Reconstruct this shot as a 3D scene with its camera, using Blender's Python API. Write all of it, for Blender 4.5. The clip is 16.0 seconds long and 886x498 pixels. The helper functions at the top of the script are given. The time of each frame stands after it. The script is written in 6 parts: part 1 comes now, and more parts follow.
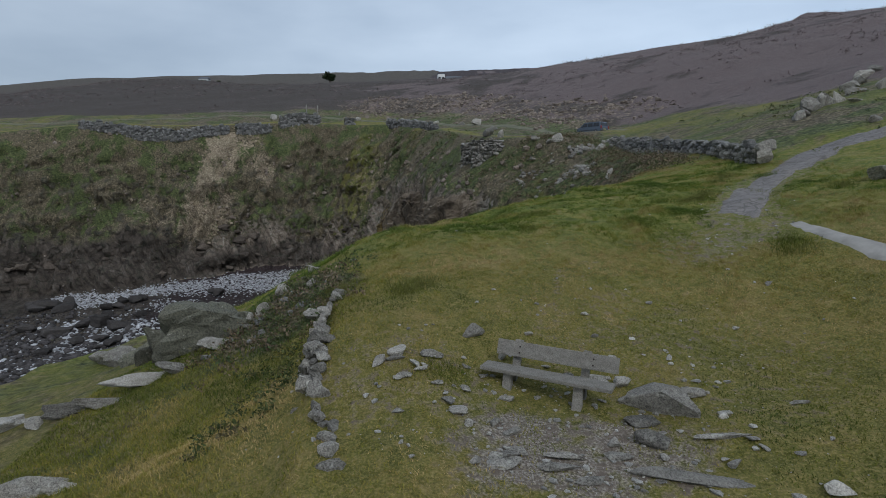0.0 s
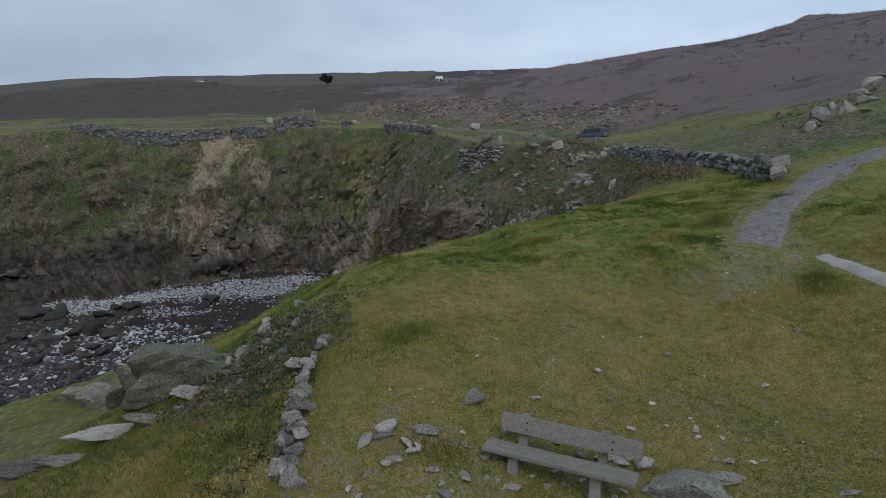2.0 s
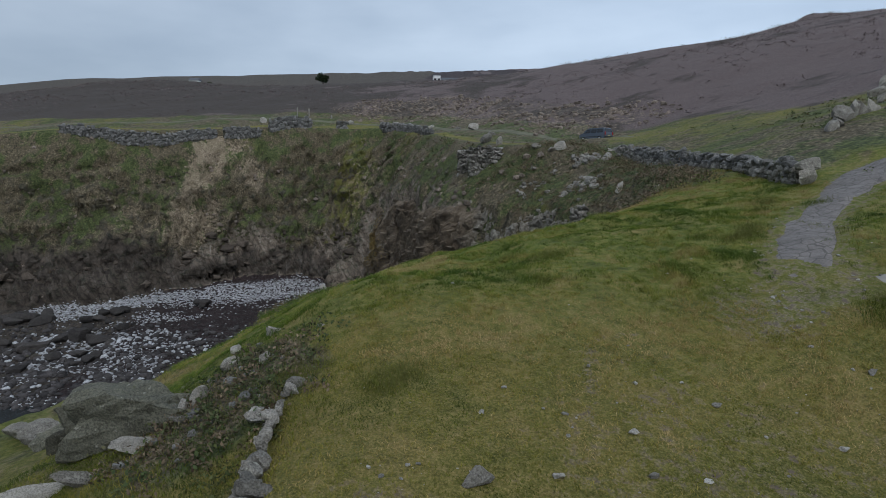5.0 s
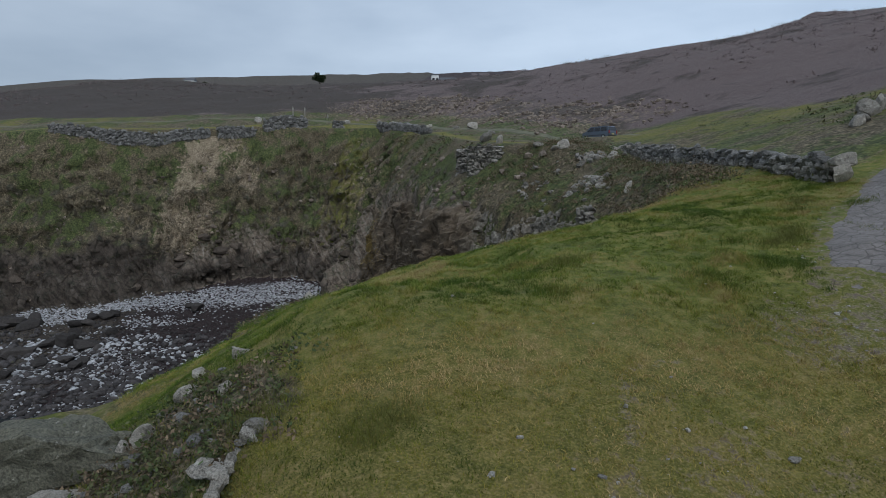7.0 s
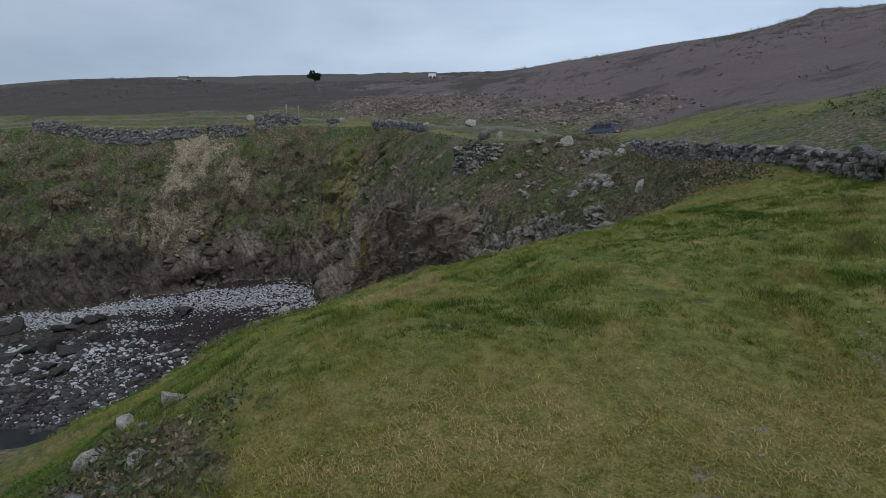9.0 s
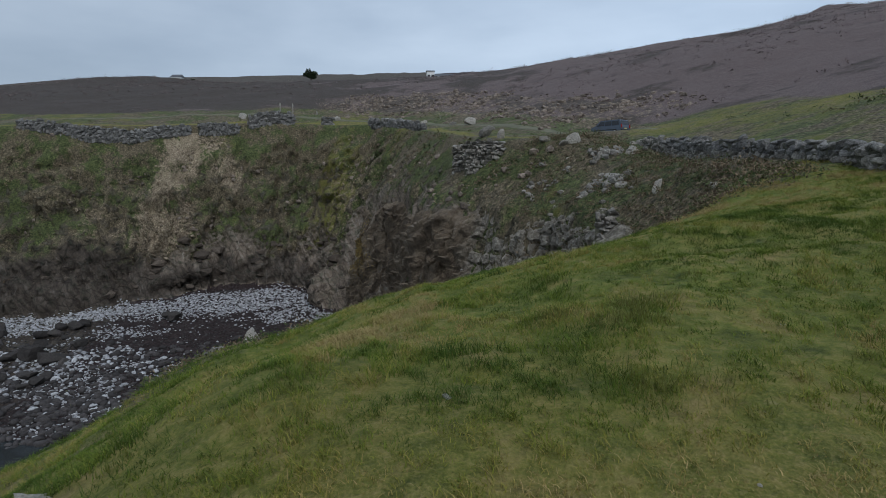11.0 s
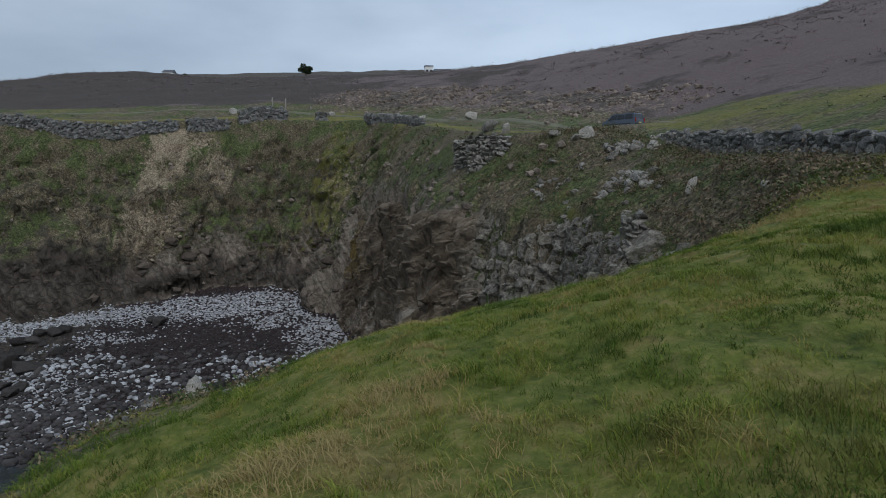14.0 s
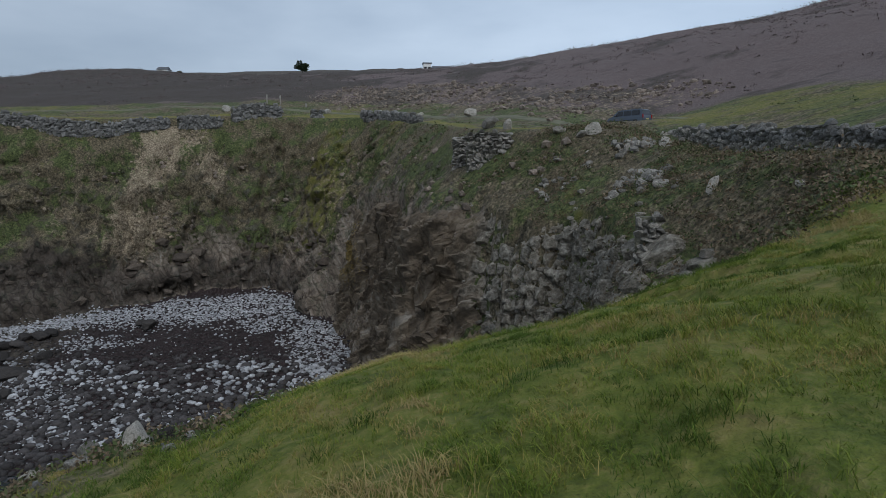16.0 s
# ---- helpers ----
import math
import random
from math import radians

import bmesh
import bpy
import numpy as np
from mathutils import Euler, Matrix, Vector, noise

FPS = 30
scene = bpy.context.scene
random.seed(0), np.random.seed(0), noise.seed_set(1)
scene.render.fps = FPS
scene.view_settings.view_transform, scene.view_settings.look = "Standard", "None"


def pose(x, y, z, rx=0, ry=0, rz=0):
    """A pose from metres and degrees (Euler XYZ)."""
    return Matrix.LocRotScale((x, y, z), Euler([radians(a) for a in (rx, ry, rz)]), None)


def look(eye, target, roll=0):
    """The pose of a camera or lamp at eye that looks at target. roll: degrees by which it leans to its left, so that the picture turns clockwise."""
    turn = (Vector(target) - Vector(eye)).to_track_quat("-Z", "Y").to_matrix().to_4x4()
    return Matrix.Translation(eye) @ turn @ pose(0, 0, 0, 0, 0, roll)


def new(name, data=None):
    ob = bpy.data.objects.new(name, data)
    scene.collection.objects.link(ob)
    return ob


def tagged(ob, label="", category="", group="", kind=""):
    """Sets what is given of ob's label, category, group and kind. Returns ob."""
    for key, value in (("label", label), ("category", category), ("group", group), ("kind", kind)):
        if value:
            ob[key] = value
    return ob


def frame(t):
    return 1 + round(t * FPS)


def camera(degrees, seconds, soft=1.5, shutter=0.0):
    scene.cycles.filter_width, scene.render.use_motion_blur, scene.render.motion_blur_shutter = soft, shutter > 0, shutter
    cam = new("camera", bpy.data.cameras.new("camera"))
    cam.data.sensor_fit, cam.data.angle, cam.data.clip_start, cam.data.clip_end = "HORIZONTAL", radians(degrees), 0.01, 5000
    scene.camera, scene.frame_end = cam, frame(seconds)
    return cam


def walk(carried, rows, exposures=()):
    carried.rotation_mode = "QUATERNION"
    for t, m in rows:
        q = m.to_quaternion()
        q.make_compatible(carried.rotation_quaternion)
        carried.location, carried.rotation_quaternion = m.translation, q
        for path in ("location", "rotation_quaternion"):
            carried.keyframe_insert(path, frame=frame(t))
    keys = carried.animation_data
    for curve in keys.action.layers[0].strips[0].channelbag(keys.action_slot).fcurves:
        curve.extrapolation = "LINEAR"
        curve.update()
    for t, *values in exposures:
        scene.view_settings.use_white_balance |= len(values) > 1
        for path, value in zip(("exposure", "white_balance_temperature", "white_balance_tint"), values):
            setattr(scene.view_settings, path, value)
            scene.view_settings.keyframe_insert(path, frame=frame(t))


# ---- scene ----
cam = camera(72.6, 16.0, soft=0.85, shutter=0.2)
PATH = [
    (0.0, pose(0.682, 1.487, 3.549, 83.47, 0.00, 2.03)),
    (0.5, pose(0.672, 1.844, 3.709, 83.47, 0.00, 1.99)),
    (1.0, pose(0.665, 2.198, 3.892, 83.47, 0.00, 1.94)),
    (1.5, pose(0.666, 2.550, 4.099, 83.47, 0.00, 1.90)),
    (2.0, pose(0.667, 2.910, 4.306, 83.47, 0.00, 1.86)),
    (2.5, pose(0.664, 3.279, 4.466, 83.48, 0.00, 1.82)),
    (3.0, pose(0.658, 3.656, 4.538, 83.49, 0.00, 1.78)),
    (3.5, pose(0.650, 4.043, 4.538, 83.50, 0.00, 1.74)),
    (4.0, pose(0.641, 4.449, 4.513, 83.51, 0.00, 1.71)),
    (6.5, pose(0.590, 6.893, 4.357, 83.59, 0.00, 1.55)),
    (7.0, pose(0.568, 7.537, 4.304, 83.67, 0.00, 1.50)),
    (7.5, pose(0.551, 8.187, 4.271, 83.71, 0.00, 1.44)),
    (8.0, pose(0.544, 8.866, 4.252, 83.71, 0.00, 1.38)),
    (8.5, pose(0.553, 9.586, 4.239, 83.70, 0.00, 1.33)),
    (9.0, pose(0.572, 10.356, 4.236, 83.67, 0.00, 1.28)),
    (11.5, pose(0.508, 14.287, 4.191, 83.74, 0.00, 1.13)),
    (12.0, pose(0.451, 15.039, 4.195, 83.68, 0.00, 1.09)),
    (12.5, pose(0.393, 15.725, 4.195, 83.63, 0.00, 1.04)),
    (13.0, pose(0.336, 16.366, 4.191, 83.61, 0.00, 1.00)),
    (13.5, pose(0.291, 16.995, 4.201, 83.59, 0.00, 0.98)),
    (14.0, pose(0.260, 17.618, 4.225, 83.53, 0.00, 0.96)),
    (14.5, pose(0.238, 18.219, 4.241, 83.50, 0.00, 0.91)),
    (15.0, pose(0.225, 18.797, 4.240, 83.50, 0.00, 0.87)),
    (15.5, pose(0.226, 19.364, 4.239, 83.47, 0.00, 0.84)),
    (16.0, pose(0.230, 19.932, 4.248, 83.42, 0.00, 0.82)),
]
walk(cam, PATH, [(0.0, 0.06, 6200, 10), (16.0, -0.02, 6200, 10)])


# ---- light ----
world = bpy.data.worlds.new("overcast_sky")
scene.world = world
world.use_nodes = True
wn = world.node_tree
wn.nodes.clear()
w_out = wn.nodes.new("ShaderNodeOutputWorld")
w_bg = wn.nodes.new("ShaderNodeBackground")
w_sky = wn.nodes.new("ShaderNodeTexSky")
w_sky.sky_type = 'NISHITA'
w_sky.sun_disc = False
w_sky.sun_elevation, w_sky.sun_rotation = radians(48), radians(200)
w_sky.air_density, w_sky.dust_density, w_sky.ozone_density = 1.0, 2.5, 1.0
w_hsv = wn.nodes.new("ShaderNodeHueSaturation")
w_hsv.inputs["Saturation"].default_value = 0.75
w_tc = wn.nodes.new("ShaderNodeTexCoord")
w_map = wn.nodes.new("ShaderNodeMapping")
w_map.inputs["Scale"].default_value = (1.6, 1.6, 5.0)
w_noise = wn.nodes.new("ShaderNodeTexNoise")
w_noise.inputs["Scale"].default_value, w_noise.inputs["Detail"].default_value = 1.6, 5.0
w_ramp = wn.nodes.new("ShaderNodeValToRGB")
w_ramp.color_ramp.elements[0].position, w_ramp.color_ramp.elements[0].color = 0.3, (3.7, 4.6, 5.7, 1)
w_ramp.color_ramp.elements[1].position, w_ramp.color_ramp.elements[1].color = 0.75, (6.1, 7.1, 8.2, 1)
w_mix = wn.nodes.new("ShaderNodeMix")
w_mix.data_type = 'RGBA'
w_mix.inputs["Factor"].default_value = 0.72
wn.links.new(w_tc.outputs["Generated"], w_map.inputs["Vector"])
wn.links.new(w_map.outputs["Vector"], w_noise.inputs["Vector"])
wn.links.new(w_noise.outputs["Fac"], w_ramp.inputs["Fac"])
wn.links.new(w_sky.outputs["Color"], w_hsv.inputs["Color"])
wn.links.new(w_hsv.outputs["Color"], w_mix.inputs["A"])
wn.links.new(w_ramp.outputs["Color"], w_mix.inputs["B"])
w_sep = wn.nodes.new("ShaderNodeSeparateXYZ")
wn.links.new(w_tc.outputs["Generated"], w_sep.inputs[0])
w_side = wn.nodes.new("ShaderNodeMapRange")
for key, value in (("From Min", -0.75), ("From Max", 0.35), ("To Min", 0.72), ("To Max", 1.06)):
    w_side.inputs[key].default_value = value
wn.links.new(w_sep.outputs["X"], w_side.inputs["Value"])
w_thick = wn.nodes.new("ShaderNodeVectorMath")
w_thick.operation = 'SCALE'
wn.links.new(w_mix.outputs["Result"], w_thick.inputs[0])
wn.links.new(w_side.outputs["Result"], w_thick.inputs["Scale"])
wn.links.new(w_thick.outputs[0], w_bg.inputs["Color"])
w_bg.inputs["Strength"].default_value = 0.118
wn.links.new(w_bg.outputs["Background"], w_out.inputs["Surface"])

sun_data = bpy.data.lights.new("sun", 'SUN')
sun_data.energy, sun_data.angle, sun_data.color = 1.0, radians(25), (1.0, 0.97, 0.93)
sun = new("sun", sun_data)
sun.matrix_world = look((40, -60, 100), (0, 40, 0))

# ---- landform ----
RIM = [  # x, y, rounding width, slope of the fall below the rim
    (-17.00, -8.00, 2.00, 1.30), (-16.00, 10.00, 2.00, 1.30), (-13.39, 21.34, 1.87, 1.64), (-11.25, 23.16, 4.99, 1.80), (-6.02, 23.93, 15.60, 0.80), (-3.13, 24.88, 15.28, 1.04),
    (0.23, 25.54, 16.00, 0.97), (4.99, 26.12, 10.63, 1.04), (8.68, 27.68, 16.00, 1.13), (11.77, 31.36, 4.87, 0.53), (13.37, 39.53, 0.96, 1.25), (13.99, 50.13, 2.69, 0.50),
    (12.3, 55, 1.0, 0.75), (10, 60.3, 0.8, 0.85), (4.4, 67.4, 0.5, 1.15), (2.0, 76, 1.0, 1.2), (-3, 94, 1.5, 1.5), (-12, 112.5, 1.0, 2.4), (-25, 117, 1.0, 2.7),
    (-36, 115, 0.6, 2.8), (-46.5, 110.3, 0.6, 3.0), (-59, 106.0, 0.5, 3.2), (-76, 104.5, 1.0, 2.6), (-110, 98, 2.0, 1.5), (-220, 80, 3.0, 1.3)]
LAND = [  # x, y, height
    (1.9, 10.9, -0.06), (1.0, 9.6, -0.12), (1.0, 12.6, 0.60), (3.1, 13.5, 0.77), (-1.5, 9.0, -0.10), (-1.4, 12.3, 0.86), (6.4, 14.0, 0.18), (-2.2, 17.8, 1.41), (3.3, 20.0, 2.26), (1.0, 23.6, 2.01),
    (8.9, 22.0, 2.78), (3.7, 25.5, 2.69), (4.5, 27.5, 3.21), (8.5, 29.5, 3.34), (-2.5, 24.0, 1.01), (-2.2, 21.0, 1.96), (14.4, 30.5, 4.23), (24.0, 44.0, 8.60), (14.0, 41.0, 5.37), (14.2, 50.0, 5.60),
    (13.0, 57.0, 6.60), (10.0, 60.5, 7.20), (14.5, 71.0, 8.35), (17.0, 74.0, 8.80), (13.0, 64.5, 8.30), (24.0, 54.0, 9.00), (4.0, 67.0, 8.00), (2.0, 76.0, 9.00), (-3.0, 94.0, 11.00), (-12.0, 112.0, 13.20),
    (-25.0, 118.0, 14.30), (-46.0, 111.0, 13.60), (-60.0, 107.0, 13.40), (-80.0, 105.0, 12.00), (-31.0, 124.0, 16.90), (16.0, 12.0, 3.10), (30.0, 25.0, 8.50), (4.0, 5.0, -0.90), (-4.5, 13.0, -1.17), (-5.5, 17.0, -0.45),
    (-8.0, 15.5, -1.79), (-13.5, 19.5, -2.90), (-9.0, 22.0, -2.30), (-7.4, 11.0, -2.00), (-14.0, 0.0, -3.50)]
FAR = [(-176, 222.1, 3.6), (-117, 215.6, 38.5), (-74, 224.9, 34.6), (-48, 232.0, 26.3), (-25, 228.1, 40.4), (6, 235.3, 27.6), (37, 208.2, 35.7), (58, 160.1, 37.5), (78, 147.6, 41.3),
       (110, 152.5, 33.0), (0, 330.0, 32.0), (-150, 340.0, 28.0), (150, 280.0, 38.0), (-260, 240.0, 30.0), (180, 100.0, 42.0), (90, 40.0, 24.0), (70, -20.0, 10.0), (40, 95.0, 22.0),
       (-150, 208.6, 31.9), (-95, 213.2, 37.0), (-10, 222.5, 39.9), (22, 227.5, 22.0), (48, 193.7, 36.5), (68, 156.6, 29.4), (95, 138.5, 38.1)]


def lattice(ix, iy, seed):
    h = (ix.astype(np.int64) * 374761393 + iy.astype(np.int64) * 668265263 + seed * 1442695041) & 0x7fffffff
    h = ((h ^ (h >> 13)) * 1274126177) & 0x7fffffff
    return ((h ^ (h >> 16)) & 0xffff) / 65535.0


def vnoise(x, y, seed=0):
    """Smooth value noise in -1..1 over arrays."""
    fx, fy = np.floor(x), np.floor(y)
    u, v = x - fx, y - fy
    u, v = u * u * u * (u * (6 * u - 15) + 10), v * v * v * (v * (6 * v - 15) + 10)
    a, b = lattice(fx, fy, seed), lattice(fx + 1, fy, seed)
    c, d = lattice(fx, fy + 1, seed), lattice(fx + 1, fy + 1, seed)
    return 2 * ((a * (1 - u) + b * u) * (1 - v) + (c * (1 - u) + d * u) * v) - 1


def fbm(x, y, octaves=4, seed=0):
    total, amp, norm = 0.0, 1.0, 0.0
    for k in range(octaves):
        total = total + amp * vnoise(x * 2 ** k + 17.3 * k, y * 2 ** k - 9.1 * k, seed + k)
        norm += amp
        amp *= 0.5
    return total / norm


def smoothstep(a, b, x):
    t = np.clip((x - a) / (b - a), 0, 1)
    return t * t * (3 - 2 * t)


CTRL = np.array(LAND + FAR, float)
_d = np.hypot(CTRL[:, None, 0] - CTRL[None, :, 0], CTRL[:, None, 1] - CTRL[None, :, 1])
_n = len(CTRL)
_A = np.zeros((_n + 3, _n + 3))
_A[:_n, :_n] = -_d - 0.3 * np.eye(_n)
_A[:_n, _n], _A[:_n, _n + 1], _A[:_n, _n + 2] = 1, CTRL[:, 0], CTRL[:, 1]
_A[_n:, :_n] = _A[:_n, _n:].T
WEIGHTS = np.linalg.solve(_A, np.r_[CTRL[:, 2], 0, 0, 0])


def land(x, y):
    z = WEIGHTS[_n] + WEIGHTS[_n + 1] * x + WEIGHTS[_n + 2] * y
    for k in range(_n):
        z = z - WEIGHTS[k] * np.sqrt((x - CTRL[k, 0]) ** 2 + (y - CTRL[k, 1]) ** 2 + 1.0)
    return z


def rim(x, y):
    """Signed distance beyond the cliff rim (positive over the cove), the nearest rim point, and the fall's width and slope there."""
    best = np.full(x.shape, 1e9)
    side, px, py, w, s, run = (np.zeros(x.shape) for _ in range(6))
    along = 0.0
    for a, b in zip(RIM, RIM[1:]):
        dx, dy = b[0] - a[0], b[1] - a[1]
        length = math.hypot(dx, dy)
        t = np.clip(((x - a[0]) * dx + (y - a[1]) * dy) / length ** 2, 0, 1)
        qx, qy = a[0] + t * dx, a[1] + t * dy
        d = np.hypot(x - qx, y - qy)
        m = d < best
        cross = dx * (y - a[1]) - dy * (x - a[0])
        best = np.where(m, d, best)
        side = np.where(m, np.sign(cross), side)
        px, py = np.where(m, qx, px), np.where(m, qy, py)
        w, s = np.where(m, a[2] + t * (b[2] - a[2]), w), np.where(m, a[3] + t * (b[3] - a[3]), s)
        run = np.where(m, along + t * length, run)
        along += length
    return best * side, px, py, w, s, run


def beach(x, y):
    return -13.9 - 0.21 * (98 - y) + 0.015 * (x + 25) + 0.25 * fbm(x * 0.12, y * 0.2, 3, 40)


def ground_height(x, y):
    """Height, and how far beyond the rim, for arrays of plan places."""
    u0 = rim(x, y)[0]
    rough = smoothstep(0.5, 6, u0) * smoothstep(40, 60, y + 2 * np.abs(x + 10) * 0)
    wx = x + rough * (2.2 * fbm(x * 0.12, y * 0.12, 4, 3) + 0.7 * fbm(x * 0.6, y * 0.6, 3, 5))
    wy = y + rough * (2.2 * fbm(x * 0.12, y * 0.12, 4, 7) + 0.7 * fbm(x * 0.6, y * 0.6, 3, 9))
    u, px, py, w, s, run = rim(wx, wy)
    z_in = land(wx, wy)
    z_rim = land(px, py)
    drop = np.where(u < w, s * u * u / (2 * w), s * (u - w / 2))
    # the seaward flank steepens into a rock face
    flank = smoothstep(40, 48, py) * smoothstep(106, 97, py) * smoothstep(-16, -6, px)
    over = u - 6.0 + 1.2 * fbm(run * 0.2, run * 0.0, 3, 19)
    drop = drop + flank * 3.4 * np.maximum(over, 0)
    z = np.where(u > 0, z_rim - drop, z_in)
    # the low stone-faced step beside the bench
    step = smoothstep(0.0, 0.5, -1.75 + 0.25 * vnoise(y * 0.9, y * 0.0, 71) - 0.12 * (y - 12) - x) * smoothstep(16.5, 13.0, y) * smoothstep(6.0, 8.0, y)
    z = z - 0.35 * step
    z = z + 1.6 * smoothstep(150, 210, y) * fbm(x * 0.045, y * 0.03, 4, 75)
    b = beach(x, y)
    k = 0.8
    h = np.clip(0.5 + 0.5 * (z - b) / k, 0, 1)
    z = b * (1 - h) + z * h + k * h * (1 - h)
    near = smoothstep(60, 30, y) * smoothstep(40, 20, np.abs(x))
    z = z + near * ((0.10 + 0.09 * smoothstep(17, 22, y)) * fbm(x * 0.7, y * 0.7, 3, 11) + 0.03 * fbm(x * 3, y * 3, 2, 13)) * smoothstep(6, 3, u * (u > 0))
    z = z + (1 - near) * (0.5 * fbm(x * 0.09, y * 0.09, 4, 15) + 2.4 * smoothstep(150, 215, y) * fbm(x * 0.03, y * 0.02, 4, 17))
    return z, u, run, b


def graded(lo, hi, fine_lo, fine_hi, fine, mid_lo, mid_hi, mid, growth):
    """Line of grid coordinates: fine inside, middling around, growing outwards."""
    pts = list(np.arange(fine_lo, fine_hi, fine))
    pts += list(np.arange(fine_hi, mid_hi, mid))
    step, p = mid, mid_hi
    while p < hi:
        pts.append(p)
        step *= growth
        p += step
    pts.append(hi)
    low = list(np.arange(fine_lo - mid, mid_lo, -mid))
    step, p = mid, mid_lo
    while p > lo:
        low.append(p)
        step *= growth
        p -= step
    low.append(lo)
    return np.array(sorted(set(low + pts)))


# ---- materials ----
def material(name):
    m = bpy.data.materials.new(name)
    m.use_nodes = True
    nt = m.node_tree
    return m, nt, nt.nodes["Principled BSDF"]


def node(nt, kind, **inputs):
    n = nt.nodes.new(kind)
    for key, value in inputs.items():
        n.inputs[key.replace("_", " ")].default_value = value
    return n


def noise_fac(nt, vec, scale, detail=4.0, rough=0.55):
    n = node(nt, "ShaderNodeTexNoise", Scale=scale, Detail=detail, Roughness=rough)
    nt.links.new(vec, n.inputs["Vector"])
    return n.outputs["Fac"]


def ramp(nt, fac, stops):
    r = nt.nodes.new("ShaderNodeValToRGB")
    e = r.color_ramp.elements
    while len(e) < len(stops):
        e.new(0.5)
    for k, (pos, col) in enumerate(stops):
        e[k].position, e[k].color = pos, (*col, 1)
    nt.links.new(fac, r.inputs["Fac"])
    return r.outputs["Color"]


def mix(nt, fac, a, b, blend='MIX'):
    n = nt.nodes.new("ShaderNodeMix")
    n.data_type, n.blend_type = 'RGBA', blend
    for socket, value in (("Factor", fac), ("A", a), ("B", b)):
        if isinstance(value, (int, float)):
            n.inputs[socket].default_value = value
        elif isinstance(value, tuple):
            n.inputs[socket].default_value = (*value, 1)
        else:
            nt.links.new(value, n.inputs[socket])
    return n.outputs["Result"]


def math_node(nt, op, a, b=0.0, clamp=False):
    n = nt.nodes.new("ShaderNodeMath")
    n.operation, n.use_clamp = op, clamp
    for k, v in enumerate((a, b)):
        if isinstance(v, (int, float)):
            n.inputs[k].default_value = v
        else:
            nt.links.new(v, n.inputs[k])
    return n.outputs[0]


def bump(nt, bsdf, height, strength, distance):
    b = node(nt, "ShaderNodeBump", Strength=strength, Distance=distance)
    nt.links.new(height, b.inputs["Height"])
    nt.links.new(b.outputs["Normal"], bsdf.inputs["Normal"])


def mask(nt, value, noise_value, sharp=6.0, amount=1.0):
    """A zone's share with an edge broken up by noise."""
    a = math_node(nt, 'MULTIPLY', math_node(nt, 'SUBTRACT', noise_value, 0.5), amount)
    s = math_node(nt, 'ADD', value, a)
    return math_node(nt, 'ADD', math_node(nt, 'MULTIPLY', math_node(nt, 'SUBTRACT', s, 0.5), sharp), 0.5, True)


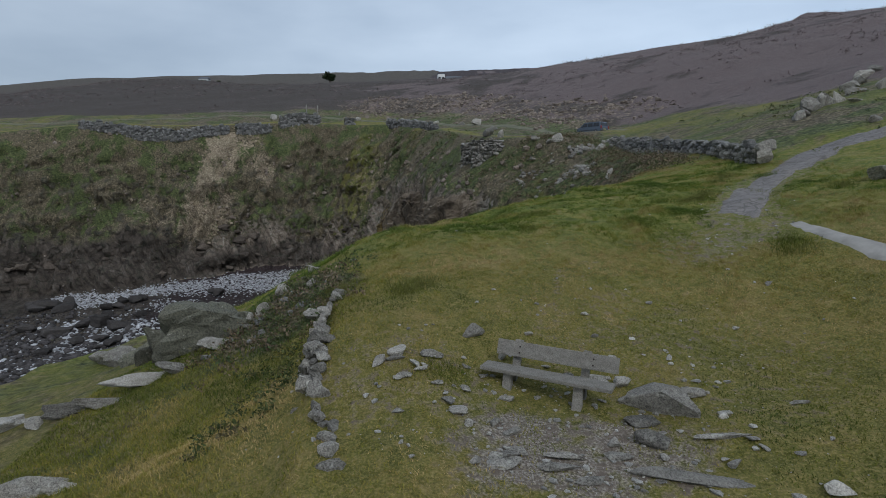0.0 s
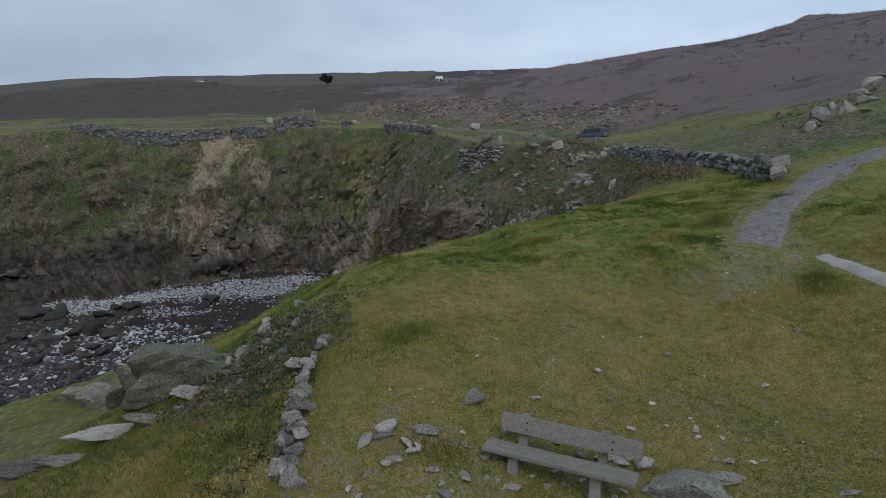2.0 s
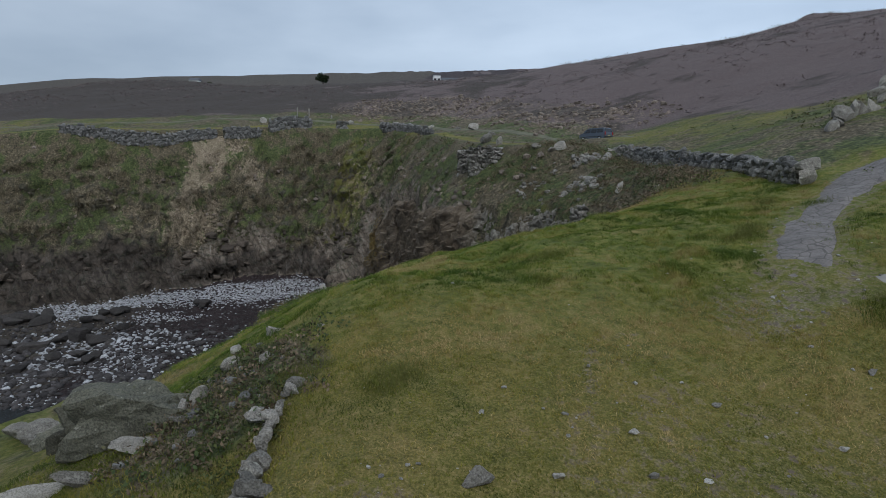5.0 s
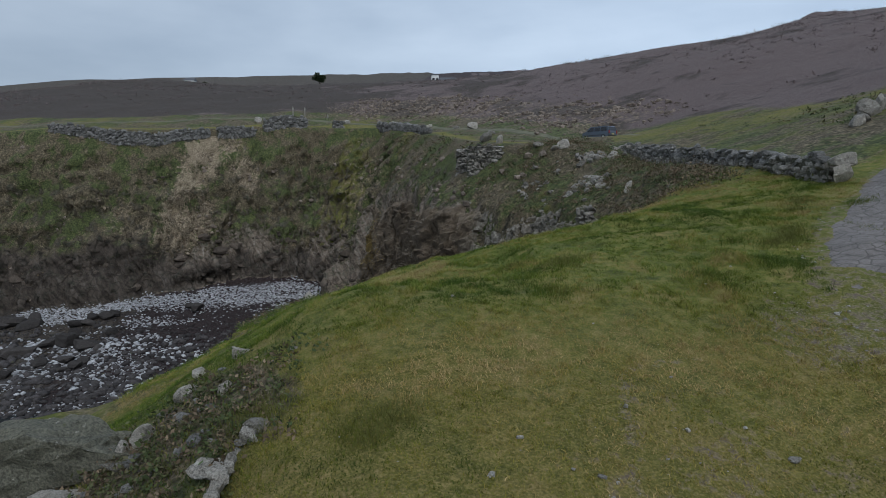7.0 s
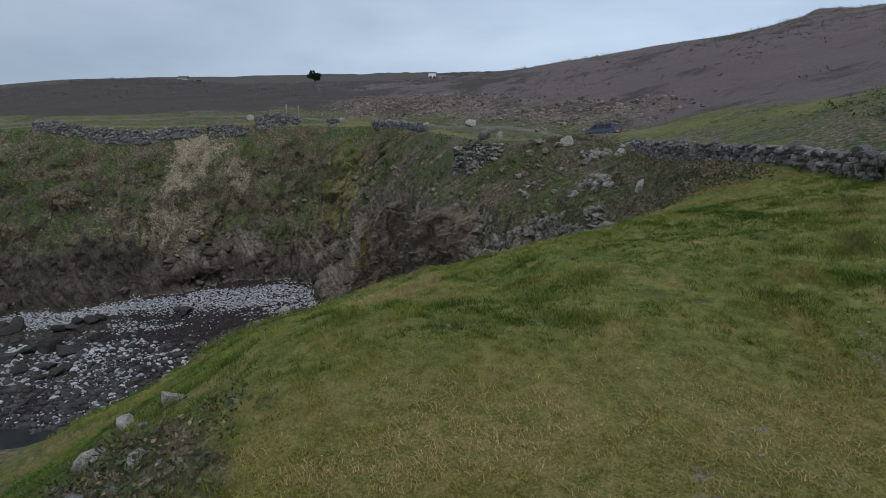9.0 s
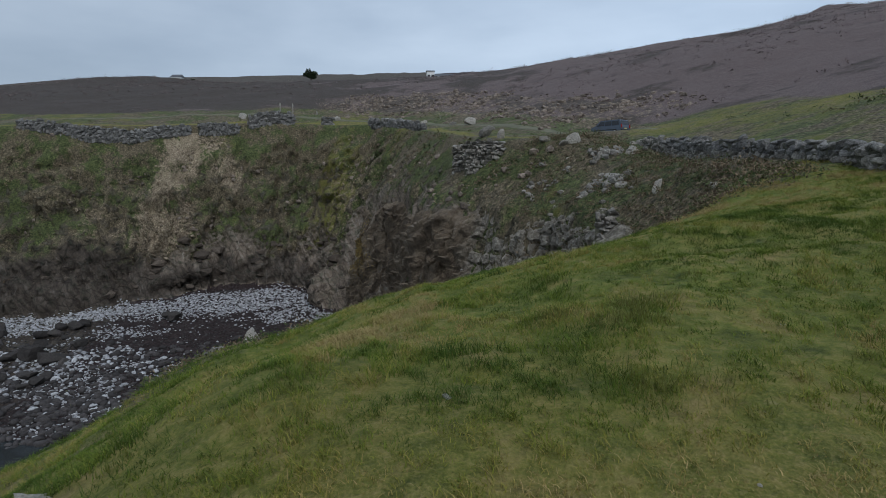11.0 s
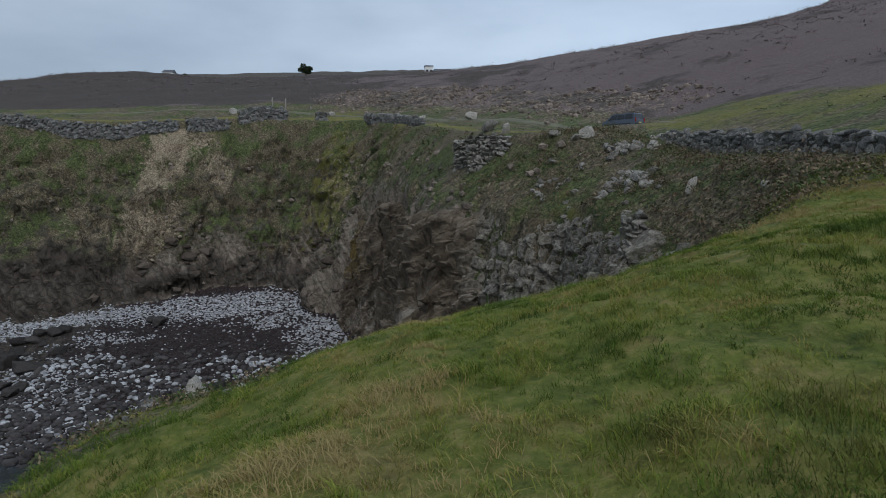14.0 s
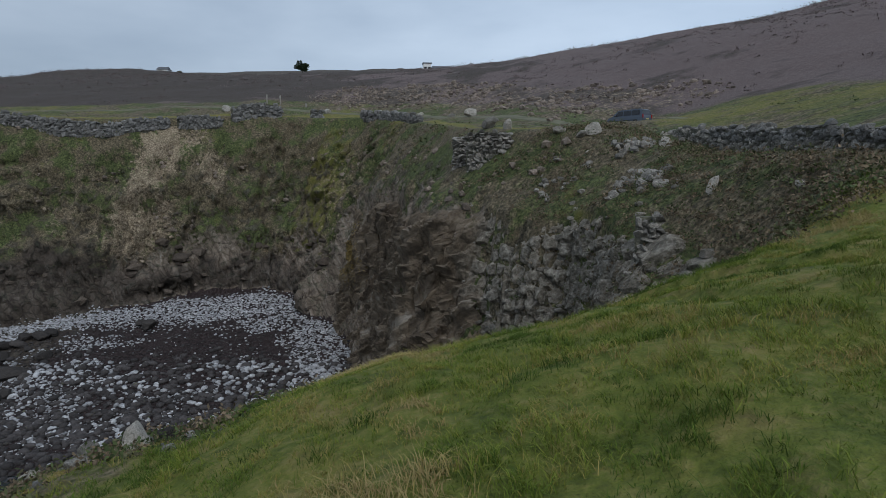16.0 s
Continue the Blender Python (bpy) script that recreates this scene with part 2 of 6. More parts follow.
def ground_material():
    m, nt, bsdf = material("headland_ground")
    geo = nt.nodes.new("ShaderNodeNewGeometry").outputs["Position"]
    za, zb = nt.nodes.new("ShaderNodeAttribute"), nt.nodes.new("ShaderNodeAttribute")
    za.attribute_name, zb.attribute_name = "zone_a", "zone_b"
    sa, sb = nt.nodes.new("ShaderNodeSeparateColor"), nt.nodes.new("ShaderNodeSeparateColor")
    nt.links.new(za.outputs["Color"], sa.inputs[0])
    nt.links.new(zb.outputs["Color"], sb.inputs[0])
    big, mid = noise_fac(nt, geo, 0.16, 4), noise_fac(nt, geo, 0.9, 5, 0.62)
    fine, grit = noise_fac(nt, geo, 5.0, 5, 0.65), noise_fac(nt, geo, 26.0, 4, 0.7)
    grass = ramp(nt, mid, [(0.36, (0.056, 0.070, 0.011)), (0.46, (0.134, 0.131, 0.023)), (0.55, (0.205, 0.170, 0.041)), (0.66, (0.273, 0.193, 0.075))])
    grass = mix(nt, 0.55, grass, ramp(nt, fine, [(0.36, (0.042, 0.051, 0.010)), (0.5, (0.149, 0.136, 0.032)), (0.64, (0.298, 0.222, 0.098))]))
    grass = mix(nt, 0.4, grass, ramp(nt, grit, [(0.38, (0.037, 0.047, 0.009)), (0.5, (0.149, 0.136, 0.032)), (0.62, (0.372, 0.292, 0.127))]))
    zl = nt.nodes.new("ShaderNodeAttribute")
    zl.attribute_name = "zone_c"
    sl = nt.nodes.new("ShaderNodeSeparateColor")
    nt.links.new(zl.outputs["Color"], sl.inputs[0])
    lush = ramp(nt, mid, [(0.34, (0.050, 0.075, 0.011)), (0.45, (0.105, 0.142, 0.020)), (0.54, (0.165, 0.178, 0.034)), (0.66, (0.245, 0.190, 0.075))])
    lush = mix(nt, 0.45, lush, ramp(nt, fine, [(0.36, (0.040, 0.056, 0.010)), (0.5, (0.130, 0.150, 0.026)), (0.64, (0.27, 0.225, 0.085))]))
    grass = mix(nt, sl.outputs[2], grass, lush)
    scrub = ramp(nt, fine, [(0.32, (0.022, 0.022, 0.012)), (0.45, (0.078, 0.066, 0.040)), (0.57, (0.140, 0.113, 0.072)), (0.7, (0.235, 0.20, 0.13))])
    scrub = mix(nt, mask(nt, 0.47, noise_fac(nt, geo, 0.26, 7, 0.68), 6.0, 2.4), scrub, ramp(nt, fine, [(0.36, (0.022, 0.034, 0.012)), (0.64, (0.110, 0.125, 0.046))]))
    scrub = mix(nt, 0.75, scrub, ramp(nt, noise_fac(nt, geo, 2.2, 6, 0.72), [(0.36, (0.52, 0.54, 0.57)), (0.62, (1.62, 1.62, 1.66))]), 'MULTIPLY')
    hill = ramp(nt, fine, [(0.28, (0.050, 0.037, 0.034)), (0.5, (0.120, 0.091, 0.086)), (0.72, (0.225, 0.178, 0.172))])
    hill = mix(nt, 0.45, hill, ramp(nt, grit, [(0.34, (0.04, 0.029, 0.027)), (0.66, (0.23, 0.182, 0.174))]))
    px_ = nt.nodes.new("ShaderNodeSeparateXYZ")
    nt.links.new(geo, px_.inputs[0])
    seaward = math_node(nt, 'ADD', 0.28, math_node(nt, 'MULTIPLY', math_node(nt, 'SUBTRACT', 25.0, px_.outputs[0]), 0.008, True))
    hill = mix(nt, mask(nt, seaward, noise_fac(nt, geo, 0.09, 7, 0.66), 5.0, 2.6), hill, ramp(nt, fine, [(0.3, (0.028, 0.024, 0.021)), (0.7, (0.098, 0.080, 0.068))]))
    bare = ramp(nt, grit, [(0.36, (0.085, 0.068, 0.050)), (0.5, (0.21, 0.18, 0.145)), (0.62, (0.40, 0.36, 0.31))])
    bare = mix(nt, mask(nt, 0.40, fine, 4.0, 1.5), bare, (0.14, 0.110, 0.085))
    # rock with tilted bedding
    lean = node(nt, "ShaderNodeMapping", Rotation=(radians(8), radians(-58), radians(12)))
    nt.links.new(geo, lean.inputs["Vector"])
    tilt = node(nt, "ShaderNodeMapping", Scale=(0.35, 0.5, 1.9))
    nt.links.new(lean.outputs["Vector"], tilt.inputs["Vector"])
    strata = math_node(nt, 'ADD', math_node(nt, 'MULTIPLY', noise_fac(nt, tilt.outputs["Vector"], 0.75, 7, 0.68), 0.62), math_node(nt, 'MULTIPLY', noise_fac(nt, geo, 0.9, 8, 0.72), 0.38))
    rock = ramp(nt, strata, [(0.33, (0.035, 0.027, 0.022)), (0.42, (0.12, 0.096, 0.074)), (0.5, (0.22, 0.18, 0.14)), (0.58, (0.31, 0.265, 0.215)), (0.68, (0.50, 0.46, 0.40))])
    rock = mix(nt, mask(nt, 0.36, mid, 4.0, 1.4), rock, ramp(nt, fine, [(0.3, (0.03, 0.035, 0.02)), (0.7, (0.12, 0.12, 0.075))]))
    warp = nt.nodes.new("ShaderNodeVectorMath")
    warp.operation = 'MULTIPLY_ADD'
    wcol = node(nt, "ShaderNodeTexNoise", Scale=0.6, Detail=4.0)
    nt.links.new(geo, wcol.inputs["Vector"])
    nt.links.new(wcol.outputs["Color"], warp.inputs[0])
    warp.inputs[1].default_value = (1.6, 1.6, 1.6)
    nt.links.new(geo, warp.inputs[2])
    crack = node(nt, "ShaderNodeTexVoronoi", Scale=0.85, Randomness=0.9)
    crack.feature = 'DISTANCE_TO_EDGE'
    nt.links.new(warp.outputs[0], crack.inputs["Vector"])
    gap = math_node(nt, 'MULTIPLY', math_node(nt, 'SUBTRACT', 0.11, crack.outputs["Distance"], True), 7.5, True)
    rock = mix(nt, math_node(nt, 'MULTIPLY', gap, 0.45), rock, (0.020, 0.016, 0.013))
    pale = ramp(nt, fine, [(0.34, (0.085, 0.062, 0.042)), (0.5, (0.27, 0.215, 0.15)), (0.66, (0.46, 0.385, 0.28))])
    shingle = ramp(nt, fine, [(0.3, (0.020, 0.014, 0.014)), (0.55, (0.050, 0.036, 0.035)), (0.8, (0.12, 0.11, 0.11))])
    lichen = ramp(nt, fine, [(0.3, (0.10, 0.07, 0.02)), (0.7, (0.36, 0.26, 0.06))])
    col = mix(nt, mask(nt, sa.outputs[1], mid, 4.0, 0.9), grass, scrub)
    col = mix(nt, mask(nt, sb.outputs[2], mid, 3.0, 0.7), col, hill)
    col = mix(nt, mask(nt, sa.outputs[2], fine, 4.0, 1.3), col, bare)
    rocky = mask(nt, sa.outputs[0], mid, 5.0, 1.5)
    col = mix(nt, rocky, col, rock)
    col = mix(nt, math_node(nt, 'MULTIPLY', mask(nt, sb.outputs[0], noise_fac(nt, geo, 1.7, 6, 0.7), 4.0, 1.9), 0.85), col, pale)
    za2 = nt.nodes.new("ShaderNodeAttribute")
    za2.attribute_name = "zone_c"
    sc = nt.nodes.new("ShaderNodeSeparateColor")
    nt.links.new(za2.outputs["Color"], sc.inputs[0])
    col = mix(nt, mask(nt, sc.outputs[0], fine, 4.0, 1.4), col, lichen)
    col = mix(nt, mask(nt, sb.outputs[1], mid, 6.0, 0.5), col, shingle)
    # near-black foot: wet dark rock with the cliff's shadows painted in
    col = mix(nt, mask(nt, sc.outputs[1], mid, 3.0, 0.9), col, mix(nt, 0.6, rock, (0.012, 0.011, 0.012)))
    nt.links.new(col, bsdf.inputs["Base Color"])
    bsdf.inputs["Roughness"].default_value = 0.92
    bsdf.inputs["Specular IOR Level"].default_value = 0.25
    fine = math_node(nt, 'ADD', fine, math_node(nt, 'MULTIPLY', grit, 0.35))
    h = math_node(nt, 'ADD', math_node(nt, 'MULTIPLY', math_node(nt, 'SUBTRACT', math_node(nt, 'MULTIPLY', strata, 2.8), math_node(nt, 'MULTIPLY', gap, 0.45)), math_node(nt, 'MULTIPLY', rocky, 1.0)), math_node(nt, 'ADD', math_node(nt, 'MULTIPLY', fine, 0.35), math_node(nt, 'MULTIPLY', mid, 0.6)))
    bump(nt, bsdf, h, 0.9, 0.35)
    return m


def stone_material(name, dark, light, lichen=0.35, scale=3.0, rough=0.88, island=False):
    """Weathered stone: speckle, blotches of lichen and a shade of its own for each stone."""
    m, nt, bsdf = material(name)
    if island:
        rnd = nt.nodes.new("ShaderNodeNewGeometry").outputs["Random Per Island"]
        vec = nt.nodes.new("ShaderNodeNewGeometry").outputs["Position"]
    else:
        info = nt.nodes.new("ShaderNodeObjectInfo")
        rnd = info.outputs["Random"]
        vec = nt.nodes.new("ShaderNodeNewGeometry").outputs["Position"]
    big, fine = noise_fac(nt, vec, scale, 5, 0.6), noise_fac(nt, vec, scale * 9, 4, 0.7)
    mid = tuple((a + b) / 2 for a, b in zip(dark, light))
    col = ramp(nt, big, [(0.25, dark), (0.5, mid), (0.75, light)])
    col = mix(nt, 0.55, col, ramp(nt, fine, [(0.38, dark), (0.6, light)]))
    col = mix(nt, mask(nt, 0.5 * lichen + 0.1, noise_fac(nt, vec, scale * 2.3, 5, 0.65), 6.0, 1.6), col, (0.40, 0.385, 0.33))
    col = mix(nt, mask(nt, 0.22, noise_fac(nt, vec, scale * 1.4, 4, 0.6), 6.0, 1.3), col, (0.10, 0.105, 0.045))
    shade = math_node(nt, 'ADD', math_node(nt, 'MULTIPLY', rnd, 0.8), 0.55)
    n = nt.nodes.new("ShaderNodeVectorMath")
    n.operation = 'SCALE'
    nt.links.new(col, n.inputs[0])
    nt.links.new(shade, n.inputs["Scale"])
    nt.links.new(n.outputs[0], bsdf.inputs["Base Color"])
    bsdf.inputs["Roughness"].default_value = rough
    bsdf.inputs["Specular IOR Level"].default_value = 0.3
    bump(nt, bsdf, math_node(nt, 'ADD', big, math_node(nt, 'MULTIPLY', fine, 0.6)), 0.9, 0.10)
    return m


def plain_material(name, col, rough=0.6, metal=0.0, spec=0.4, vary=0.25, scale=8.0):
    m, nt, bsdf = material(name)
    vec = nt.nodes.new("ShaderNodeTexCoord").outputs["Object"]
    f = noise_fac(nt, vec, scale, 5, 0.6)
    nt.links.new(ramp(nt, f, [(0.3, tuple(c * (1 - vary) for c in col)), (0.7, tuple(min(1, c * (1 + vary)) for c in col))]), bsdf.inputs["Base Color"])
    bsdf.inputs["Roughness"].default_value, bsdf.inputs["Metallic"].default_value = rough, metal
    bsdf.inputs["Specular IOR Level"].default_value = spec
    bump(nt, bsdf, f, 0.2, 0.01)
    return m


def tint_material(name, rough=0.85, through_light=0.25):
    """Leaves and blades: each carries its own tint."""
    m, nt, bsdf = material(name)
    a = nt.nodes.new("ShaderNodeAttribute")
    a.attribute_name = "tint"
    nt.links.new(a.outputs["Color"], bsdf.inputs["Base Color"])
    bsdf.inputs["Roughness"].default_value = rough
    bsdf.inputs["Specular IOR Level"].default_value = 0.2
    return m


def track_material():
    m, nt, bsdf = material("worn_track")
    vec = nt.nodes.new("ShaderNodeNewGeometry").outputs["Position"]
    v = node(nt, "ShaderNodeTexVoronoi", Scale=2.6)
    v.feature = 'DISTANCE_TO_EDGE'
    nt.links.new(vec, v.inputs["Vector"])
    f, g = noise_fac(nt, vec, 3.0, 5, 0.6), noise_fac(nt, vec, 22.0, 4, 0.7)
    col = ramp(nt, f, [(0.3, (0.080, 0.068, 0.060)), (0.5, (0.150, 0.130, 0.118)), (0.72, (0.24, 0.215, 0.195))])
    col = mix(nt, 0.35, col, ramp(nt, g, [(0.3, (0.07, 0.06, 0.055)), (0.7, (0.30, 0.28, 0.26))]))
    crack = math_node(nt, 'LESS_THAN', v.outputs["Distance"], 0.035)
    col = mix(nt, math_node(nt, 'MULTIPLY', crack, 0.6), col, (0.05, 0.045, 0.035))
    nt.links.new(col, bsdf.inputs["Base Color"])
    bsdf.inputs["Roughness"].default_value = 0.8
    bump(nt, bsdf, math_node(nt, 'ADD', math_node(nt, 'MULTIPLY', math_node(nt, 'MINIMUM', v.outputs["Distance"], 0.08), 6.0), g), 0.6, 0.04)
    return m


def water_material():
    m, nt, bsdf = material("sea_water")
    vec = nt.nodes.new("ShaderNodeNewGeometry").outputs["Position"]
    f, g = noise_fac(nt, vec, 0.5, 5, 0.6), noise_fac(nt, vec, 2.2, 4, 0.6)
    nt.links.new(ramp(nt, f, [(0.3, (0.012, 0.016, 0.018)), (0.7, (0.035, 0.042, 0.046))]), bsdf.inputs["Base Color"])
    bsdf.inputs["Roughness"].default_value = 0.22
    bump(nt, bsdf, math_node(nt, 'ADD', f, math_node(nt, 'MULTIPLY', g, 0.4)), 0.6, 0.25)
    return m


GROUND_MAT = ground_material()
# strong contrast: speckle and lichen, with lit stone tops painted in as pale patches
GREY_STONE = stone_material("lichened_grey_stone", (0.055, 0.050, 0.042), (0.40, 0.375, 0.325), 0.45, 4.0)
PALE_STONE = stone_material("pale_quartz_stone", (0.14, 0.13, 0.11), (0.55, 0.52, 0.46), 0.4, 4.0)
DARK_STONE = stone_material("dark_wet_stone", (0.020, 0.018, 0.017), (0.085, 0.076, 0.070), 0.02)
WALL_STONE = stone_material("wall_granite", (0.055, 0.050, 0.043), (0.37, 0.35, 0.31), 0.42, 3.2)
CLIFF_ROCK = stone_material("brown_cliff_rock", (0.045, 0.035, 0.026), (0.34, 0.275, 0.205), 0.12, 1.3, island=True)
WALL_ISLAND = stone_material("wall_granite_small", (0.050, 0.048, 0.045), (0.26, 0.255, 0.24), 0.3, 2.2, island=True)
CRAG_STONE = stone_material("bedrock_crag", (0.03, 0.03, 0.022), (0.19, 0.185, 0.14), 0.22, 2.4)
PEBBLE_LIGHT = stone_material("pale_cobble", (0.19, 0.19, 0.195), (0.55, 0.56, 0.575), 0.1, 1.5, island=True)
PEBBLE_DARK = stone_material("dark_cobble", (0.020, 0.017, 0.017), (0.10, 0.092, 0.09), 0.02, 1.5, island=True)
GRAVEL_MAT = stone_material("pale_gravel", (0.20, 0.19, 0.17), (0.58, 0.56, 0.51), 0.3, 6.0, island=True)
SCREE_MAT = stone_material("scree_stone", (0.085, 0.066, 0.052), (0.29, 0.24, 0.195), 0.15, 1.0, island=True)
CONCRETE = stone_material("weathered_concrete", (0.17, 0.155, 0.13), (0.40, 0.375, 0.33), 0.25, 7.0)
TRACK_MAT = track_material()
FOOTPATH_MAT = plain_material("pale_concrete_path", (0.27, 0.255, 0.23), 0.85, vary=0.3, scale=1.5)
ROAD_MAT = plain_material("gravel_road", (0.12, 0.118, 0.075), 0.9, vary=0.3, scale=1.0)
WATER_MAT = water_material()
BLADE_MAT = tint_material("grass_blades")
LEAF_MAT = tint_material("scrub_leaves")
VAN_PAINT = plain_material("slate_blue_paint", (0.085, 0.105, 0.135), 0.3, 0.3, 0.5, 0.06)
VAN_GLASS = plain_material("dark_glass", (0.012, 0.014, 0.017), 0.08, 0.0, 0.6, 0.05)
VAN_TRIM = plain_material("black_plastic", (0.02, 0.02, 0.02), 0.6)
RUBBER = plain_material("tyre_rubber", (0.018, 0.018, 0.018), 0.85)
ALLOY = plain_material("wheel_alloy", (0.45, 0.45, 0.46), 0.35, 0.9)
LAMP_RED = plain_material("red_lens", (0.35, 0.015, 0.012), 0.25)
LAMP_CLEAR = plain_material("clear_lens", (0.5, 0.5, 0.5), 0.15)
PLATE_MAT = plain_material("pale_plate", (0.6, 0.55, 0.2), 0.5)
WOOD_GREY = plain_material("weathered_wood", (0.24, 0.22, 0.19), 0.85, scale=5)
RENDER_WALL = plain_material("white_render", (0.72, 0.72, 0.70), 0.8, vary=0.08, scale=0.6)
SLATE = plain_material("slate_roof", (0.10, 0.105, 0.115), 0.7)
BARK = plain_material("dark_bark", (0.06, 0.05, 0.04), 0.9)
RUST = plain_material("rusty_bolt", (0.05, 0.035, 0.028), 0.6, 0.6)


# ---- the ground, the sea and the tracks ----
def mesh_object(name, verts, faces, mat, smooth=False):
    """A mesh object from arrays; faces all of one size."""
    verts, faces = np.asarray(verts, np.float32), np.asarray(faces, np.int32)
    me = bpy.data.meshes.new(name)
    k = faces.shape[1]
    me.vertices.add(len(verts))
    me.vertices.foreach_set("co", verts.ravel())
    me.loops.add(faces.size)
    me.loops.foreach_set("vertex_index", faces.ravel())
    me.polygons.add(len(faces))
    me.polygons.foreach_set("loop_start", np.arange(0, faces.size, k, dtype=np.int32))
    me.polygons.foreach_set("use_smooth", np.full(len(faces), smooth))
    me.update(calc_edges=True)
    me.materials.append(mat)
    return new(name, me)


def set_colour(ob, name, rgb):
    att = ob.data.attributes.new(name, 'FLOAT_COLOR', 'POINT')
    att.data.foreach_set("color", np.column_stack([rgb, np.ones(len(rgb))]).astype(np.float32).ravel())


def ground_at(x, y):
    return float(ground_height(np.array([float(x)]), np.array([float(y)]))[0][0])


def near_line(x, y, pts):
    """Distance from places to a line of points."""
    best = np.full(np.shape(x), 1e9)
    for a, b in zip(pts, pts[1:]):
        dx, dy = b[0] - a[0], b[1] - a[1]
        t = np.clip(((x - a[0]) * dx + (y - a[1]) * dy) / (dx * dx + dy * dy), 0, 1)
        best = np.minimum(best, np.hypot(x - a[0] - t * dx, y - a[1] - t * dy))
    return best


def blob(x, y, cx, cy, rx, ry):
    return smoothstep(1.25, 0.5, np.hypot((x - cx) / rx, (y - cy) / ry))


TRACK = [(8.4, 18.6), (9.0, 20.0), (9.75, 21.5), (11.4, 24.0), (13.2, 26.0), (15.4, 28.4), (17.6, 30.4), (21, 28.8), (30, 27)]
FOOTPATH = [(9.95, 20.3), (10.0, 19.3), (10.1, 17.8), (10.35, 16.6), (10.8, 15.4), (11.8, 12.5)]
ROAD = [(18.0, 31), (18.4, 40), (18.2, 52), (17.4, 62), (14.6, 70.5), (9.5, 79), (4.5, 88), (-3, 103), (-12, 116), (-25, 122), (-42, 120.5), (-60, 114.5), (-90, 111), (-150, 104)]


def scar_share(x, z, n):
    """The buff landslip below the retaining wall: a main fall and two thinner ones."""
    main = smoothstep(5.6, 1.2, np.abs(x - np.interp(z, (-7, -2.4, 3.3, 10.5), (-46.5, -44, -44.6, -42.0))) + 2.2 * n) * smoothstep(-9, -5, z)
    second = smoothstep(5.0, 1.0, np.hypot(x + 35.8, (z - 5.5) * 0.7) + 2.4 * n) * 0.62
    third = smoothstep(6.0, 1.0, np.hypot((x + 51) * 0.8, z + 2.5) + 2.6 * n) * 0.55
    broken = np.clip(0.80 + 0.8 * fbm(x * 0.55, z * 0.45, 4, 225), 0.1, 1)
    return np.maximum(main * 0.85, np.maximum(second, third)) * broken


